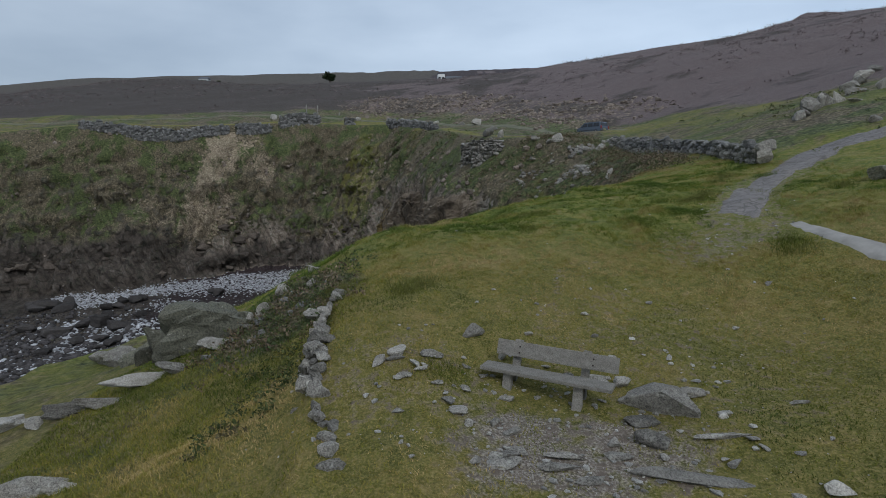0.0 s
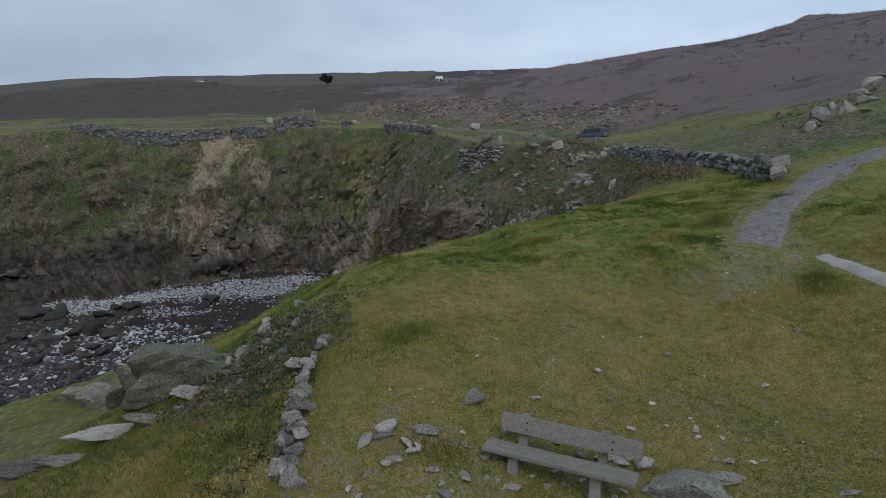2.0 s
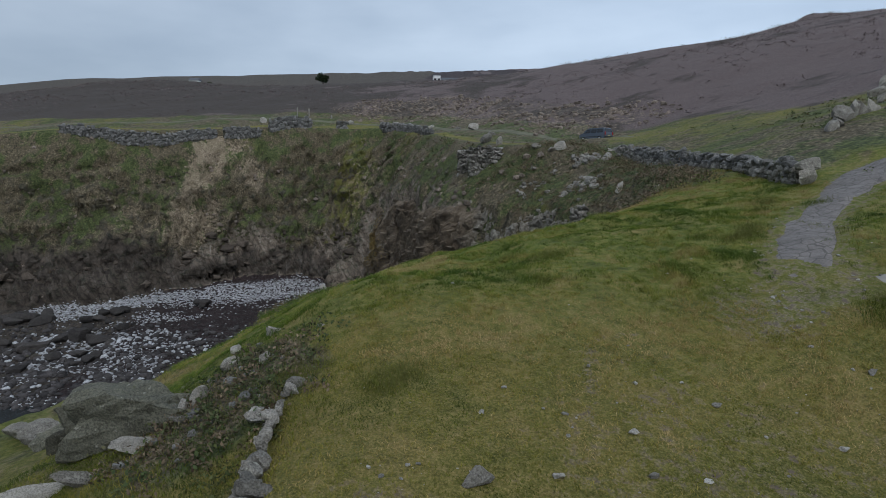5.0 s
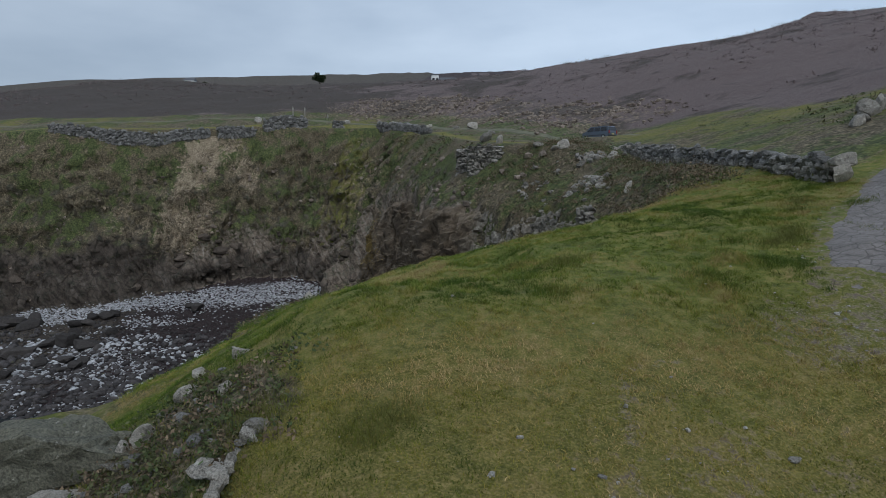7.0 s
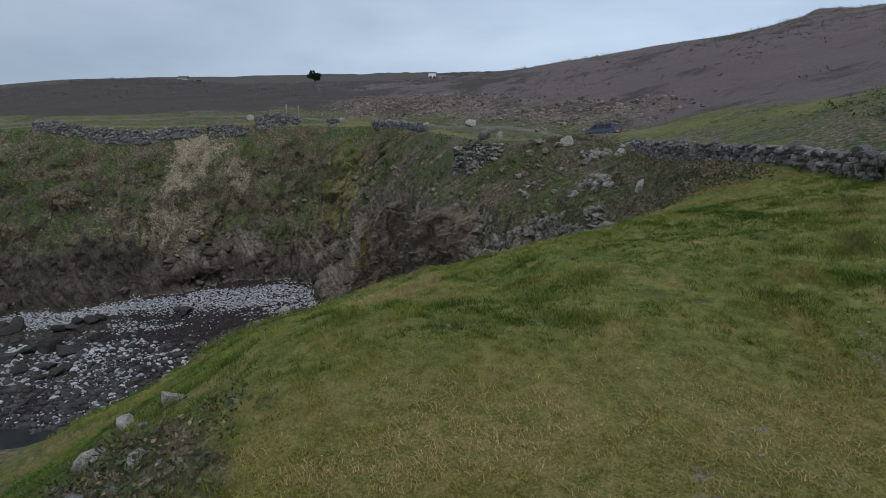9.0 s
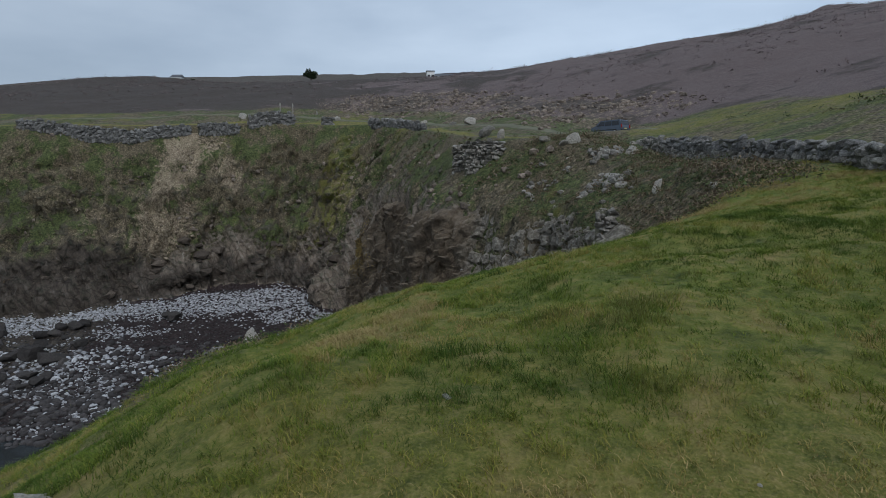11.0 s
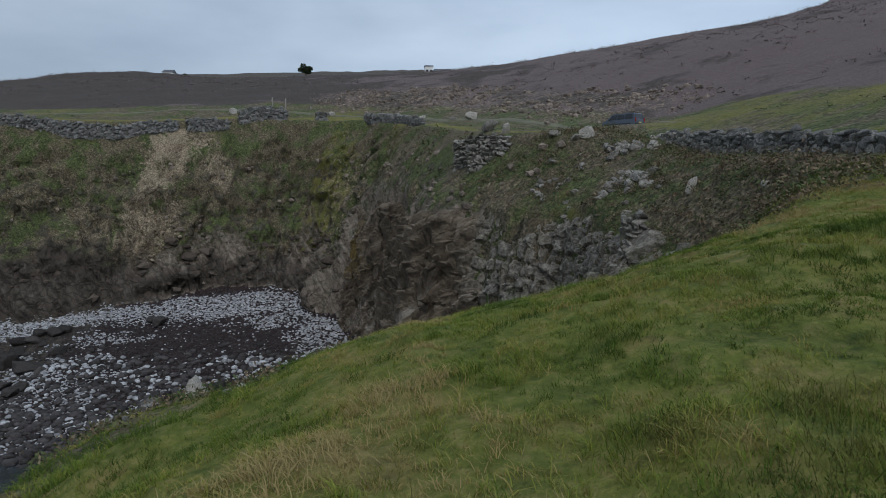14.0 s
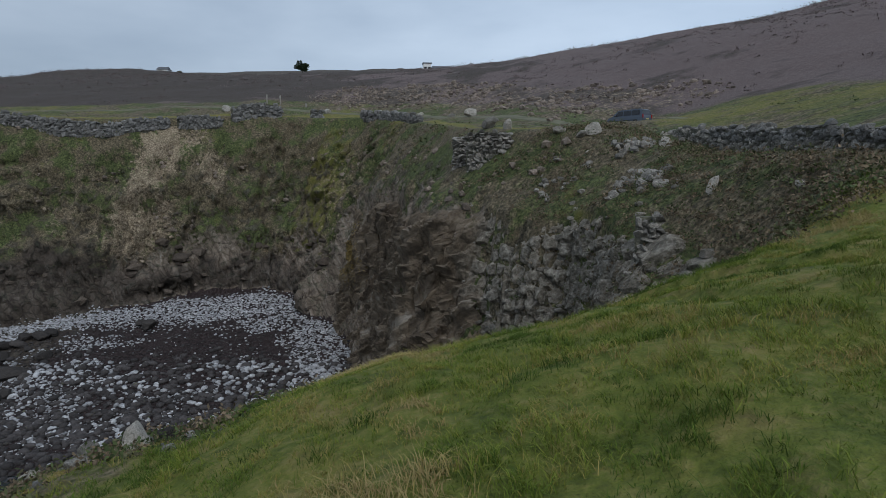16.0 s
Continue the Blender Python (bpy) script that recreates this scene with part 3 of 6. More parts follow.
def zones(x, y, z, u, run, b, steep):
    """Shares of rock, scrub, bare soil; pale scar, beach, moor; lichen, wet and shadowed foot."""
    n1, n2 = fbm(x * 0.11, y * 0.11, 4, 21), fbm(x * 0.45, y * 0.45, 3, 23)
    over_beach = z - b
    far = smoothstep(45, 60, y)
    rock = far * smoothstep(0.9, 1.9, steep + 0.9 * n1) * smoothstep(0.0, 4.0, u) * 0.38
    rock = rock + far * smoothstep(9, 2, over_beach + 4 * n1) * smoothstep(0.5, 2, u) * 0.55
    flank = smoothstep(-20, -14, x) * smoothstep(56, 62, y) * smoothstep(104, 96, y) * smoothstep(3.0, 7.5, u + 2.0 * n2)
    rock = np.maximum(rock, flank * 0.95)
    rock = np.maximum(rock, blob(x, y, 3, 50, 6, 9) * smoothstep(5.5, 10, u) * 0.9)
    near_edge = smoothstep(24, 27, y) * smoothstep(2.5, 5.5, u) * smoothstep(-2.5, -6.5, x) * smoothstep(60, 45, y)
    rock = np.maximum(rock, near_edge * 0.42)
    rock = np.maximum(rock, blob(x, y, -4.6, 17.3, 2.2, 1.9) * 0.40)
    scrub = smoothstep(0.3, 2.5, u + n2) * (0.62 + 0.5 * n1 + 0.28 * far) * (1 - 0.85 * smoothstep(38, 34, y) * smoothstep(-6, -2.5, x))
    scrub = np.maximum(scrub, far * smoothstep(0, -2, u) * (0.66 + 0.4 * n1))
    scrub = np.maximum(scrub, smoothstep(33, 36, y + 1.2 * n2) * smoothstep(5, 9, x) * smoothstep(15.2, 13.6, x) * 0.9)
    scrub = np.maximum(scrub, blob(x + 0.8 * n2, y, -4.0, 16.7, 2.3, 2.2) * 0.95)
    scrub = np.maximum(scrub, smoothstep(-3.0, -6.5, x + n2) * smoothstep(30, 26, y) * 0.47)
    scrub = np.maximum(scrub, blob(x, y, -24, 110, 14, 10) * 0.1)
    scrub = scrub * (1 - 0.3 * blob(x, y, -19, 112, 9, 9)) * (1 - 0.3 * blob(x, y, -66, 103, 12, 8))
    scrub = np.maximum(scrub, smoothstep(14, 17, x) * smoothstep(26, 36, y) * (0.6 + 0.45 * n1))
    scrub = np.maximum(scrub, far * smoothstep(-1.5, 0.6, u) * (0.74 + 0.4 * n1))
    bare = blob(x + 0.9 * n2, y + 0.5 * n1 + 0.4 * n2, 2.2, 9.7, 2.9, 1.5) * (0.66 + 0.35 * fbm(x * 1.3, y * 1.3, 3, 29))
    bare = np.maximum(bare, blob(x, y, 6.9, 18.0, 1.5, 1.6) * 0.45)
    bare = np.maximum(bare, smoothstep(1.9, 0.9, near_line(x, y, TRACK) + 0.4 * n2) * 0.42)
    bare = np.maximum(bare, smoothstep(0.14, 0.03, near_line(x + 0.15 * n2, y, [(2.6, 13.6), (2.7, 15.2), (3.1, 16.6), (4.5, 17.3)]) + 0.15 * n2) * 0.45)
    bare = np.maximum(bare, blob(x, y, 4.6, 12.8, 4.2, 4.0) * 0.36)
    bare = np.maximum(bare, blob(x, y, -0.3, 11.0, 2.2, 1.8) * 0.40)
    pale = scar_share(x, z, n2) * smoothstep(0.3, 1.0, u) * smoothstep(95, 100, y)
    pale = np.maximum(pale, smoothstep(10, 5, near_line(x, y, [(-20, 132), (-4.5, 126), (4.4, 112), (10.5, 96), (16, 89), (19, 82)]) + 4 * n1) * 0.36)
    pale = np.maximum(pale, blob(x, y, -13, 107, 9, 10) * smoothstep(1, 4, u) * 0.36)
    beach_share = smoothstep(0.9, 0.25, over_beach) * far
    inland = smoothstep(-5, -11, u)
    moor = inland * smoothstep(3.0, 9.0, near_line(x, y, ROAD) + 3.5 * n1 - 2.0 * smoothstep(0, 25, x)) * far
    moor = np.maximum(moor, smoothstep(30, 42, x + 0.25 * y + 4 * n1 - 8) * smoothstep(34, 50, y) * 0.9 * inland)
    lichen = blob(x, y, -9.5, 92, 5, 9) * smoothstep(-10, -5, z) * smoothstep(3.0, -1, z) * 0.42
    foot = 0.95 * (1 - smoothstep(-22, -16, x)) * far * smoothstep(8.0, 1.5, over_beach + 2.2 * n2) * smoothstep(0.4, 1.0, over_beach)
    # far left: dark rock, plus cliff shadows put into the colour
    foot = np.maximum(foot, far * smoothstep(-40, -54, x) * smoothstep(15, 6, over_beach + 4 * n1) * 0.98)
    c = lambda *v: np.clip(np.column_stack(v), 0, 1)
    lush = np.maximum(smoothstep(14, 24, y + 2 * n2) * smoothstep(60, 45, y) * (0.85 + 0.4 * n1), 0.35 * far)
    return c(rock, scrub, bare), c(pale, beach_share, moor), c(lichen, foot, lush)


GX = np.unique(np.round(np.concatenate([graded(-700, 600, -9, 15, 0.2, -82, 40, 0.45, 1.13), np.arange(-30, 15, 0.25), np.arange(-130, 110, 1.6)]), 3))
GY = np.unique(np.round(np.concatenate([graded(-60, 1100, 3, 34, 0.2, 0, 126, 0.5, 1.12), np.arange(62, 121, 0.27), np.arange(126, 240, 1.8)]), 3))
gx, gy = (a.ravel() for a in np.meshgrid(GX, GY))
gz, gu, grun, gb = ground_height(gx, gy)
nx, ny = len(GX), len(GY)
zg = gz.reshape(ny, nx)
steep = np.hypot(np.gradient(zg, GX, axis=1), np.gradient(zg, GY, axis=0)).ravel()
# ledges and ribs stand out of the steep faces
spur = smoothstep(-20, -12, gx) * smoothstep(104, 94, gy)
crag = (1 - 0.85 * spur) * smoothstep(0.7, 1.6, steep) * smoothstep(44, 58, gy) * smoothstep(0.6, 2.5, gu) * smoothstep(0.2, 1.5, gz - gb)
rib = 1 - np.abs(vnoise(grun * 0.42 + gz * 0.20, gz * 0.16, 31)) * 2
ledge = 1 - np.abs(vnoise(grun * 0.16, gz * 0.75 + grun * 0.22, 33)) * 2
chip = fbm(grun * 1.1, gz * 1.1 + grun * 0.6, 3, 35)
out = crag * (0.8 * rib + 0.5 * ledge + 0.65 * chip)
_, rpx, rpy, _, _, _ = rim(gx, gy)
away = np.maximum(np.hypot(gx - rpx, gy - rpy), 1e-3)
vx, vy = gx + out * (gx - rpx) / away, gy + out * (gy - rpy) / away
# a dark hollow at the cliff's foot
for hx, hy, hz, hr in ((-39, 103, -13.0, 2.6),):
    near_hole = np.exp(-(((gx - hx) / (hr * 1.3)) ** 2 + ((gz - hz) / hr) ** 2) * (1.0)) * crag * (np.abs(gy - hy) < 9)
    vx, vy = vx - near_hole * 2.6 * (gx - rpx) / away, vy - near_hole * 2.6 * (gy - rpy) / away
idx = np.arange(nx * ny).reshape(ny, nx)
quads = np.stack([idx[:-1, :-1], idx[:-1, 1:], idx[1:, 1:], idx[1:, :-1]], -1).reshape(-1, 4)
ground = mesh_object("ground", np.column_stack([vx, vy, gz]), quads, GROUND_MAT, True)
tagged(ground, "grassy headland with rocky cove cliffs and brown moor hills", "ground", kind="structure")
for name, rgb in zip(("zone_a", "zone_b", "zone_c"), zones(gx, gy, gz, gu, grun, gb, steep)):
    set_colour(ground, name, rgb)

# ---- rock face of the cove buttress ----
def face_material():
    m, nt, bsdf = material("buttress_rock_face")
    geo = nt.nodes.new("ShaderNodeNewGeometry").outputs["Position"]
    bed, share = nt.nodes.new("ShaderNodeAttribute"), nt.nodes.new("ShaderNodeAttribute")
    bed.attribute_name, share.attribute_name = "bed", "share"
    sp = nt.nodes.new("ShaderNodeSeparateColor")
    nt.links.new(share.outputs["Color"], sp.inputs[0])
    strata, fine = noise_fac(nt, bed.outputs["Vector"], 1.1, 7, 0.66), noise_fac(nt, geo, 3.2, 6, 0.68)
    mid, grit = noise_fac(nt, geo, 0.8, 5, 0.6), noise_fac(nt, geo, 11.0, 4, 0.7)
    brown = ramp(nt, strata, [(0.32, (0.030, 0.023, 0.018)), (0.43, (0.100, 0.077, 0.054)), (0.52, (0.172, 0.136, 0.097)), (0.60, (0.27, 0.222, 0.168)), (0.70, (0.44, 0.40, 0.34))])
    grey = ramp(nt, fine, [(0.32, (0.070, 0.063, 0.050)), (0.5, (0.205, 0.188, 0.155)), (0.68, (0.40, 0.375, 0.32))])
    grey = mix(nt, mask(nt, 0.22, noise_fac(nt, geo, 2.0, 5, 0.65), 6.0, 1.5), grey, (0.40, 0.385, 0.33))
    brown = mix(nt, 0.35, brown, ramp(nt, fine, [(0.32, (0.035, 0.027, 0.02)), (0.68, (0.27, 0.215, 0.155))]))
    col = mix(nt, sp.outputs[2], brown, grey)
    scrub = ramp(nt, grit, [(0.34, (0.026, 0.028, 0.012)), (0.5, (0.082, 0.078, 0.040)), (0.66, (0.16, 0.135, 0.08))])
    green = mask(nt, sp.outputs[0], mid, 5.0, 1.2)
    col = mix(nt, green, col, scrub)
    col = mix(nt, mask(nt, sp.outputs[1], fine, 4.0, 1.4), col, ramp(nt, fine, [(0.3, (0.09, 0.06, 0.02)), (0.7, (0.26, 0.19, 0.065))]))
    nt.links.new(col, bsdf.inputs["Base Color"])
    bsdf.inputs["Roughness"].default_value = 0.9
    bsdf.inputs["Specular IOR Level"].default_value = 0.25
    bump(nt, bsdf, math_node(nt, 'ADD', math_node(nt, 'MULTIPLY', strata, 1.6), math_node(nt, 'ADD', fine, math_node(nt, 'MULTIPLY', grit, 0.4))), 0.9, 0.28)
    return m


def rock_face():
    """Ribs of tilted strata on the buttress and jointed blocks on the slope beside it, as one folded sheet."""
    p = np.array([(13.2, 36), (12.6, 46), (11.0, 55), (8.0, 61), (4.0, 68.5), (1.6, 77), (-2.6, 92.5), (-6.0, 101)])
    d = np.r_[0, np.cumsum(np.hypot(*np.diff(p, axis=0).T))]
    s = np.arange(0, d[-1], 0.15)
    gx_, gy_ = np.interp(s, d, p[:, 0]), np.interp(s, d, p[:, 1])
    for _ in range(600):
        gx_[1:-1], gy_[1:-1] = (gx_[:-2] + 2 * gx_[1:-1] + gx_[2:]) / 4, (gy_[:-2] + 2 * gy_[1:-1] + gy_[2:]) / 4
    tx, ty = np.gradient(gx_), np.gradient(gy_)
    tl = np.hypot(tx, ty)
    ox, oy = -ty / tl, tx / tl
    u = np.arange(0.8, 17, 0.07)
    X, Y = gx_[:, None] + ox[:, None] * u, gy_[:, None] + oy[:, None] * u
    Z, _, _, B = (a.reshape(X.shape) for a in ground_height(X.ravel(), Y.ravel()))
    arc = np.concatenate([np.zeros((len(s), 1)), np.cumsum(np.hypot(np.diff(u)[None], np.diff(Z, axis=1)), axis=1)], 1)
    rows = 190
    XS, YS, ZS, BS = (np.zeros((len(s), rows)) for _ in range(4))
    for k in range(len(s)):
        low = np.nonzero(Z[k] - B[k] < 0.1)[0]
        end = arc[k, low[0]] if len(low) else arc[k, -1]
        a = np.linspace(0, end, rows)
        uu = np.interp(a, arc[k], u)
        XS[k], YS[k] = gx_[k] + ox[k] * uu, gy_[k] + oy[k] * uu
        ZS[k], BS[k] = np.interp(a, arc[k], Z[k]), np.interp(a, arc[k], B[k])
    SS = np.repeat(s[:, None], rows, 1)
    GYS = np.repeat(gy_[:, None], rows, 1)
    P = np.stack([XS, YS, ZS], -1)
    N = np.cross(np.gradient(P, axis=0), np.gradient(P, axis=1))
    N /= np.maximum(np.linalg.norm(N, axis=-1, keepdims=True), 1e-6)
    N *= np.sign((N[..., 0] * ox[:, None] + N[..., 1] * oy[:, None]))[..., None]
    q = 0.70 * SS + 0.72 * ZS + 0.15 * fbm(SS * 0.35, ZS * 0.35, 3, 201)

    def slabs(f, wander, seed):
        w = q * f + wander * vnoise(q * f * 0.3, ZS * 0.16, seed)
        k = np.floor(w)
        h = lattice(k, np.floor(ZS * 0.17 + 3 * lattice(k, k * 0, seed + 1)), seed + 2)
        return (w - k) ** 1.5 * (0.5 + 0.8 * h) + 0.5 * (h - 0.5)

    ribs = 0.55 * (1 - 2 * np.abs(vnoise(q * 0.22, ZS * 0.05, 203))) + 0.85 * (slabs(0.45, 0.6, 205) - 0.3) + 0.36 * (slabs(1.2, 0.5, 208) - 0.3) + 0.20 * fbm(SS * 1.8, ZS * 1.8, 3, 209)
    cs, cz = SS / 1.25 + 0.25 * fbm(SS * 0.7, ZS * 0.7, 2, 211), ZS / 0.85 + 0.25 * fbm(SS * 0.6, ZS * 0.6, 2, 213)
    first, second, tone = np.full(SS.shape, 9.0), np.full(SS.shape, 9.0), np.zeros(SS.shape)
    for i in (-1, 0, 1):
        for j in (-1, 0, 1):
            ci, cj = np.floor(cs) + i, np.floor(cz) + j
            far_ = np.hypot(ci + 0.1 + 0.8 * lattice(ci, cj, 215) - cs, cj + 0.1 + 0.8 * lattice(ci, cj, 216) - cz)
            tone = np.where(far_ < first, lattice(ci, cj, 217), tone)
            second = np.where(far_ < first, first, np.minimum(second, far_))
            first = np.minimum(first, far_)
    joint = (second - first) * 0.5
    blocks = 0.45 * (tone - 0.5) - 0.42 * smoothstep(0.11, 0.03, joint) + 0.14 * fbm(SS * 2.5, ZS * 2.5, 3, 219)
    blocky = smoothstep(62.5, 60.0, GYS + 2.5 * fbm(SS * 0.15, ZS * 0.15, 2, 221))
    n = fbm(SS * 0.22, ZS * 0.22, 3, 223)
    rock = smoothstep(2.8, 0.2, ZS + 3.0 * n) * (1 - blocky) + blocky * smoothstep(2.2, 0.8, ZS + 1.8 * n)
    rock = rock * smoothstep(38, 42, GYS) * smoothstep(100.5, 95.5, GYS)
    out = rock * (0.22 + ribs * (1 - blocky) + blocks * blocky) - (1 - rock) * 0.7
    V = P + N * out[..., None]
    idx = np.arange(len(s) * rows).reshape(len(s), rows)
    f = np.stack([idx[:-1, :-1], idx[:-1, 1:], idx[1:, 1:], idx[1:, :-1]], -1).reshape(-1, 4)
    ob = mesh_object("cliff_face", V.reshape(-1, 3), f, face_material(), False)
    tagged(ob, "brown ribbed bedrock and jointed grey blocks of the cove buttress", "cliff", kind="structure")
    green = np.clip(0.30 + 0.10 * ZS - 0.45 * ribs * (1 - blocky) + 0.5 * n, 0, 1) * (1 - 0.55 * blocky)
    gold = np.exp(-(((XS + 12.5) / 4.0) ** 2 + ((ZS + 5.0) / 4.5) ** 2)) * 0.66
    set_colour(ob, "bed", np.column_stack([q.ravel() * 1.2, SS.ravel() * 0.12, ZS.ravel() * 0.22]))
    set_colour(ob, "share", np.column_stack([green.ravel(), gold.ravel(), blocky.ravel() * (0.75 + 0.25 * tone.ravel())]))


rock_face()

sx, sy = (a.ravel() for a in np.meshgrid(np.linspace(-900, 250, 60), np.linspace(-500, 200, 50)))
si = np.arange(3000).reshape(50, 60)
water = mesh_object("water", np.column_stack([sx, sy, -20.5 + 0.05 * vnoise(sx, sy, 3)]),
                    np.stack([si[:-1, :-1], si[:-1, 1:], si[1:, 1:], si[1:, :-1]], -1).reshape(-1, 4), WATER_MAT, True)
tagged(water, "dark grey sea water at the foot of the cove", "water", kind="structure")


def ribbon(name, pts, widths, mat, lift, label, seed):
    """A strip laid over the ground with wavering edges."""
    p = np.array(pts, float)
    s = np.r_[0, np.cumsum(np.hypot(*np.diff(p, axis=0).T))]
    fine = np.arange(0, s[-1], 0.35)
    # smooth the corners
    x, y = np.interp(fine, s, p[:, 0]), np.interp(fine, s, p[:, 1])
    for _ in range(12):
        x[1:-1], y[1:-1] = (x[:-2] + x[2:]) / 2, (y[:-2] + y[2:]) / 2
    w = np.interp(fine, s, widths)
    tx, ty = np.gradient(x), np.gradient(y)
    tl = np.hypot(tx, ty)
    nxx, nyy = -ty / tl, tx / tl
    cols = np.linspace(-1, 1, 9)
    vv = []
    for c in cols:
        edge = w / 2 * c * (1 + 0.22 * vnoise(fine * 0.9, np.full_like(fine, c * 3 + seed), seed) * abs(c))
        qx, qy = x + nxx * edge, y + nyy * edge
        vv.append(np.column_stack([qx, qy, ground_height(qx, qy)[0] + lift * (1 - 2.2 * abs(c) ** 6) - 0.13 * smoothstep(2.6, 0.0, fine + 1.2 * vnoise(qx * 1.7, qy * 1.7, 5))]))
    vv = np.array(vv).transpose(1, 0, 2).reshape(-1, 3)
    ii = np.arange(len(vv)).reshape(-1, 9)
    q = np.stack([ii[:-1, :-1], ii[:-1, 1:], ii[1:, 1:], ii[1:, :-1]], -1).reshape(-1, 4)[:, ::-1]
    return tagged(mesh_object(name, vv, q, mat, True), label, "path", kind="structure")


ribbon("track", TRACK, [1.1, 1.5, 1.55, 1.3, 1.3, 2.3, 3.0, 3.0, 3.0], TRACK_MAT, 0.05, "worn stony grey track crossing the grass", 3)
ribbon("footpath", FOOTPATH, [0.5, 0.55, 0.6, 0.65, 0.7, 0.7], FOOTPATH_MAT, 0.06, "narrow pale concrete footpath beside the track", 5)
ribbon("road", ROAD[3:], [0.5, 1.6, 1.6, 1.3, 1.3, 1.3, 1.2, 1.2, 1.2, 1.2, 1.2], ROAD_MAT, 0.05, "pale gravel coast road behind the stone walls", 7)


# ---- makers ----
def part(name, bm, mat, parent, label=""):
    me = bpy.data.meshes.new(name)
    bm.to_mesh(me)
    bm.free()
    me.materials.append(mat)
    ob = new(name, me)
    ob.parent = parent
    if label:
        ob["label"] = label
    return ob


def thing(name, label, category, at, rz=0.0, group=""):
    ob = new(name)
    ob.matrix_world = pose(*at, 0, 0, rz)
    return tagged(ob, label, category, group)


def box(bm, size, at, bevel=0.0, turn=None):
    m = Matrix.Translation(at) @ (turn or Matrix.Identity(4)) @ Matrix.Diagonal((*size, 1))
    got = bmesh.ops.create_cube(bm, size=1, matrix=m)
    if bevel:
        edges = list({e for v in got["verts"] for e in v.link_edges})
        bmesh.ops.bevel(bm, geom=edges, offset=bevel, segments=2, affect='EDGES', profile=0.6)
    return bm


def ico(level):
    bm = bmesh.new()
    bmesh.ops.create_icosphere(bm, subdivisions=level, radius=1.0)
    v = np.array([p.co[:] for p in bm.verts])
    f = np.array([[p.index for p in q.verts] for q in bm.faces])
    bm.free()
    return v, f


ICO = {1: ico(1), 2: ico(2), 3: ico(3), 4: ico(4)}


def rock_shape(seed, level=2, cuts=9, rough=0.12, block=0.0, deep=0.38, shallow=0.8):
    """Vertices and faces of a cut, weathered stone of about unit radius."""
    rng = np.random.default_rng(seed)
    v, f = ICO[level]
    v = v.copy()
    if block:
        v = np.sign(v) * np.abs(v) ** (1 - block)
        v /= np.abs(v).max()
    for _ in range(cuts):
        n = rng.normal(size=3)
        n /= np.linalg.norm(n)
        over = v @ n - rng.uniform(deep, shallow)
        v -= np.outer(np.maximum(over, 0) * 0.92, n)
    if rough:
        d = fbm(v[:, 0] * 2.1 + seed, v[:, 1] * 2.1 + v[:, 2] * 1.7, 3, seed % 97)
        e = fbm(v[:, 2] * 5.1 - seed, v[:, 0] * 4.3 + v[:, 1] * 4.9, 2, seed % 89)
        v *= (1 + rough * d + rough * 0.35 * e)[:, None]
    return v, f


def rot(rx, ry, rz):
    return np.array(Euler((rx, ry, rz)).to_matrix())


def rock(name, at, size, seed, mat, label, tilt=(0, 0, 0), level=3, cuts=9, rough=0.12, block=0.0, sink=0.25, group="", category="rock", parent=None):
    """One stone on the ground; size is its half extents, at is its place in plan."""
    v, f = rock_shape(seed, level, cuts, rough, block)
    v = (v * size) @ rot(*[radians(a) for a in tilt]).T
    lo, hi = v[:, 2].min(), v[:, 2].max()
    v[:, 2] -= lo + sink * (hi - lo)
    ob = mesh_object(name, v, f, mat, False)
    if parent:
        ob.parent = parent
        ob.location = at if len(at) == 3 else (*at, 0)
    else:
        ob.location = (at[0], at[1], ground_at(*at[:2])) if len(at) == 2 else at
        tagged(ob, label, category, group)
    return ob


def scatter(name, shapes, pos, scale, turns, mat, label, category, smooth=False):
    """Many small pieces joined into one object that nobody could count."""
    allv, allf, base = [], [], 0
    pick = np.random.default_rng(len(pos)).integers(0, len(shapes), len(pos))
    for k, (v, f) in enumerate(shapes):
        sel = np.nonzero(pick == k)[0]
        if not len(sel):
            continue
        c, s = np.cos(turns[sel]), np.sin(turns[sel])
        p = v[None] * scale[sel][:, None, :]
        q = np.stack([p[..., 0] * c[:, None] - p[..., 1] * s[:, None], p[..., 0] * s[:, None] + p[..., 1] * c[:, None], p[..., 2]], -1) + pos[sel][:, None, :]
        allv.append(q.reshape(-1, 3))
        allf.append((f[None] + (np.arange(len(sel)) * len(v))[:, None, None]).reshape(-1, f.shape[1]) + base)
        base += len(sel) * len(v)
    ob = mesh_object(name, np.concatenate(allv), np.concatenate(allf), mat, smooth)
    return tagged(ob, label, category, kind="stuff")


def sow(rng, n, x0, x1, y0, y1, keep):
    """Random plan places, thinned by the share that keep(x, y, z, u, b) gives."""
    x, y = rng.uniform(x0, x1, n), rng.uniform(y0, y1, n)
    z, u, run, b = ground_height(x, y)
    k = rng.uniform(0, 1, n) < keep(x, y, z, u, b)
    return x[k], y[k], z[k], u[k], b[k]


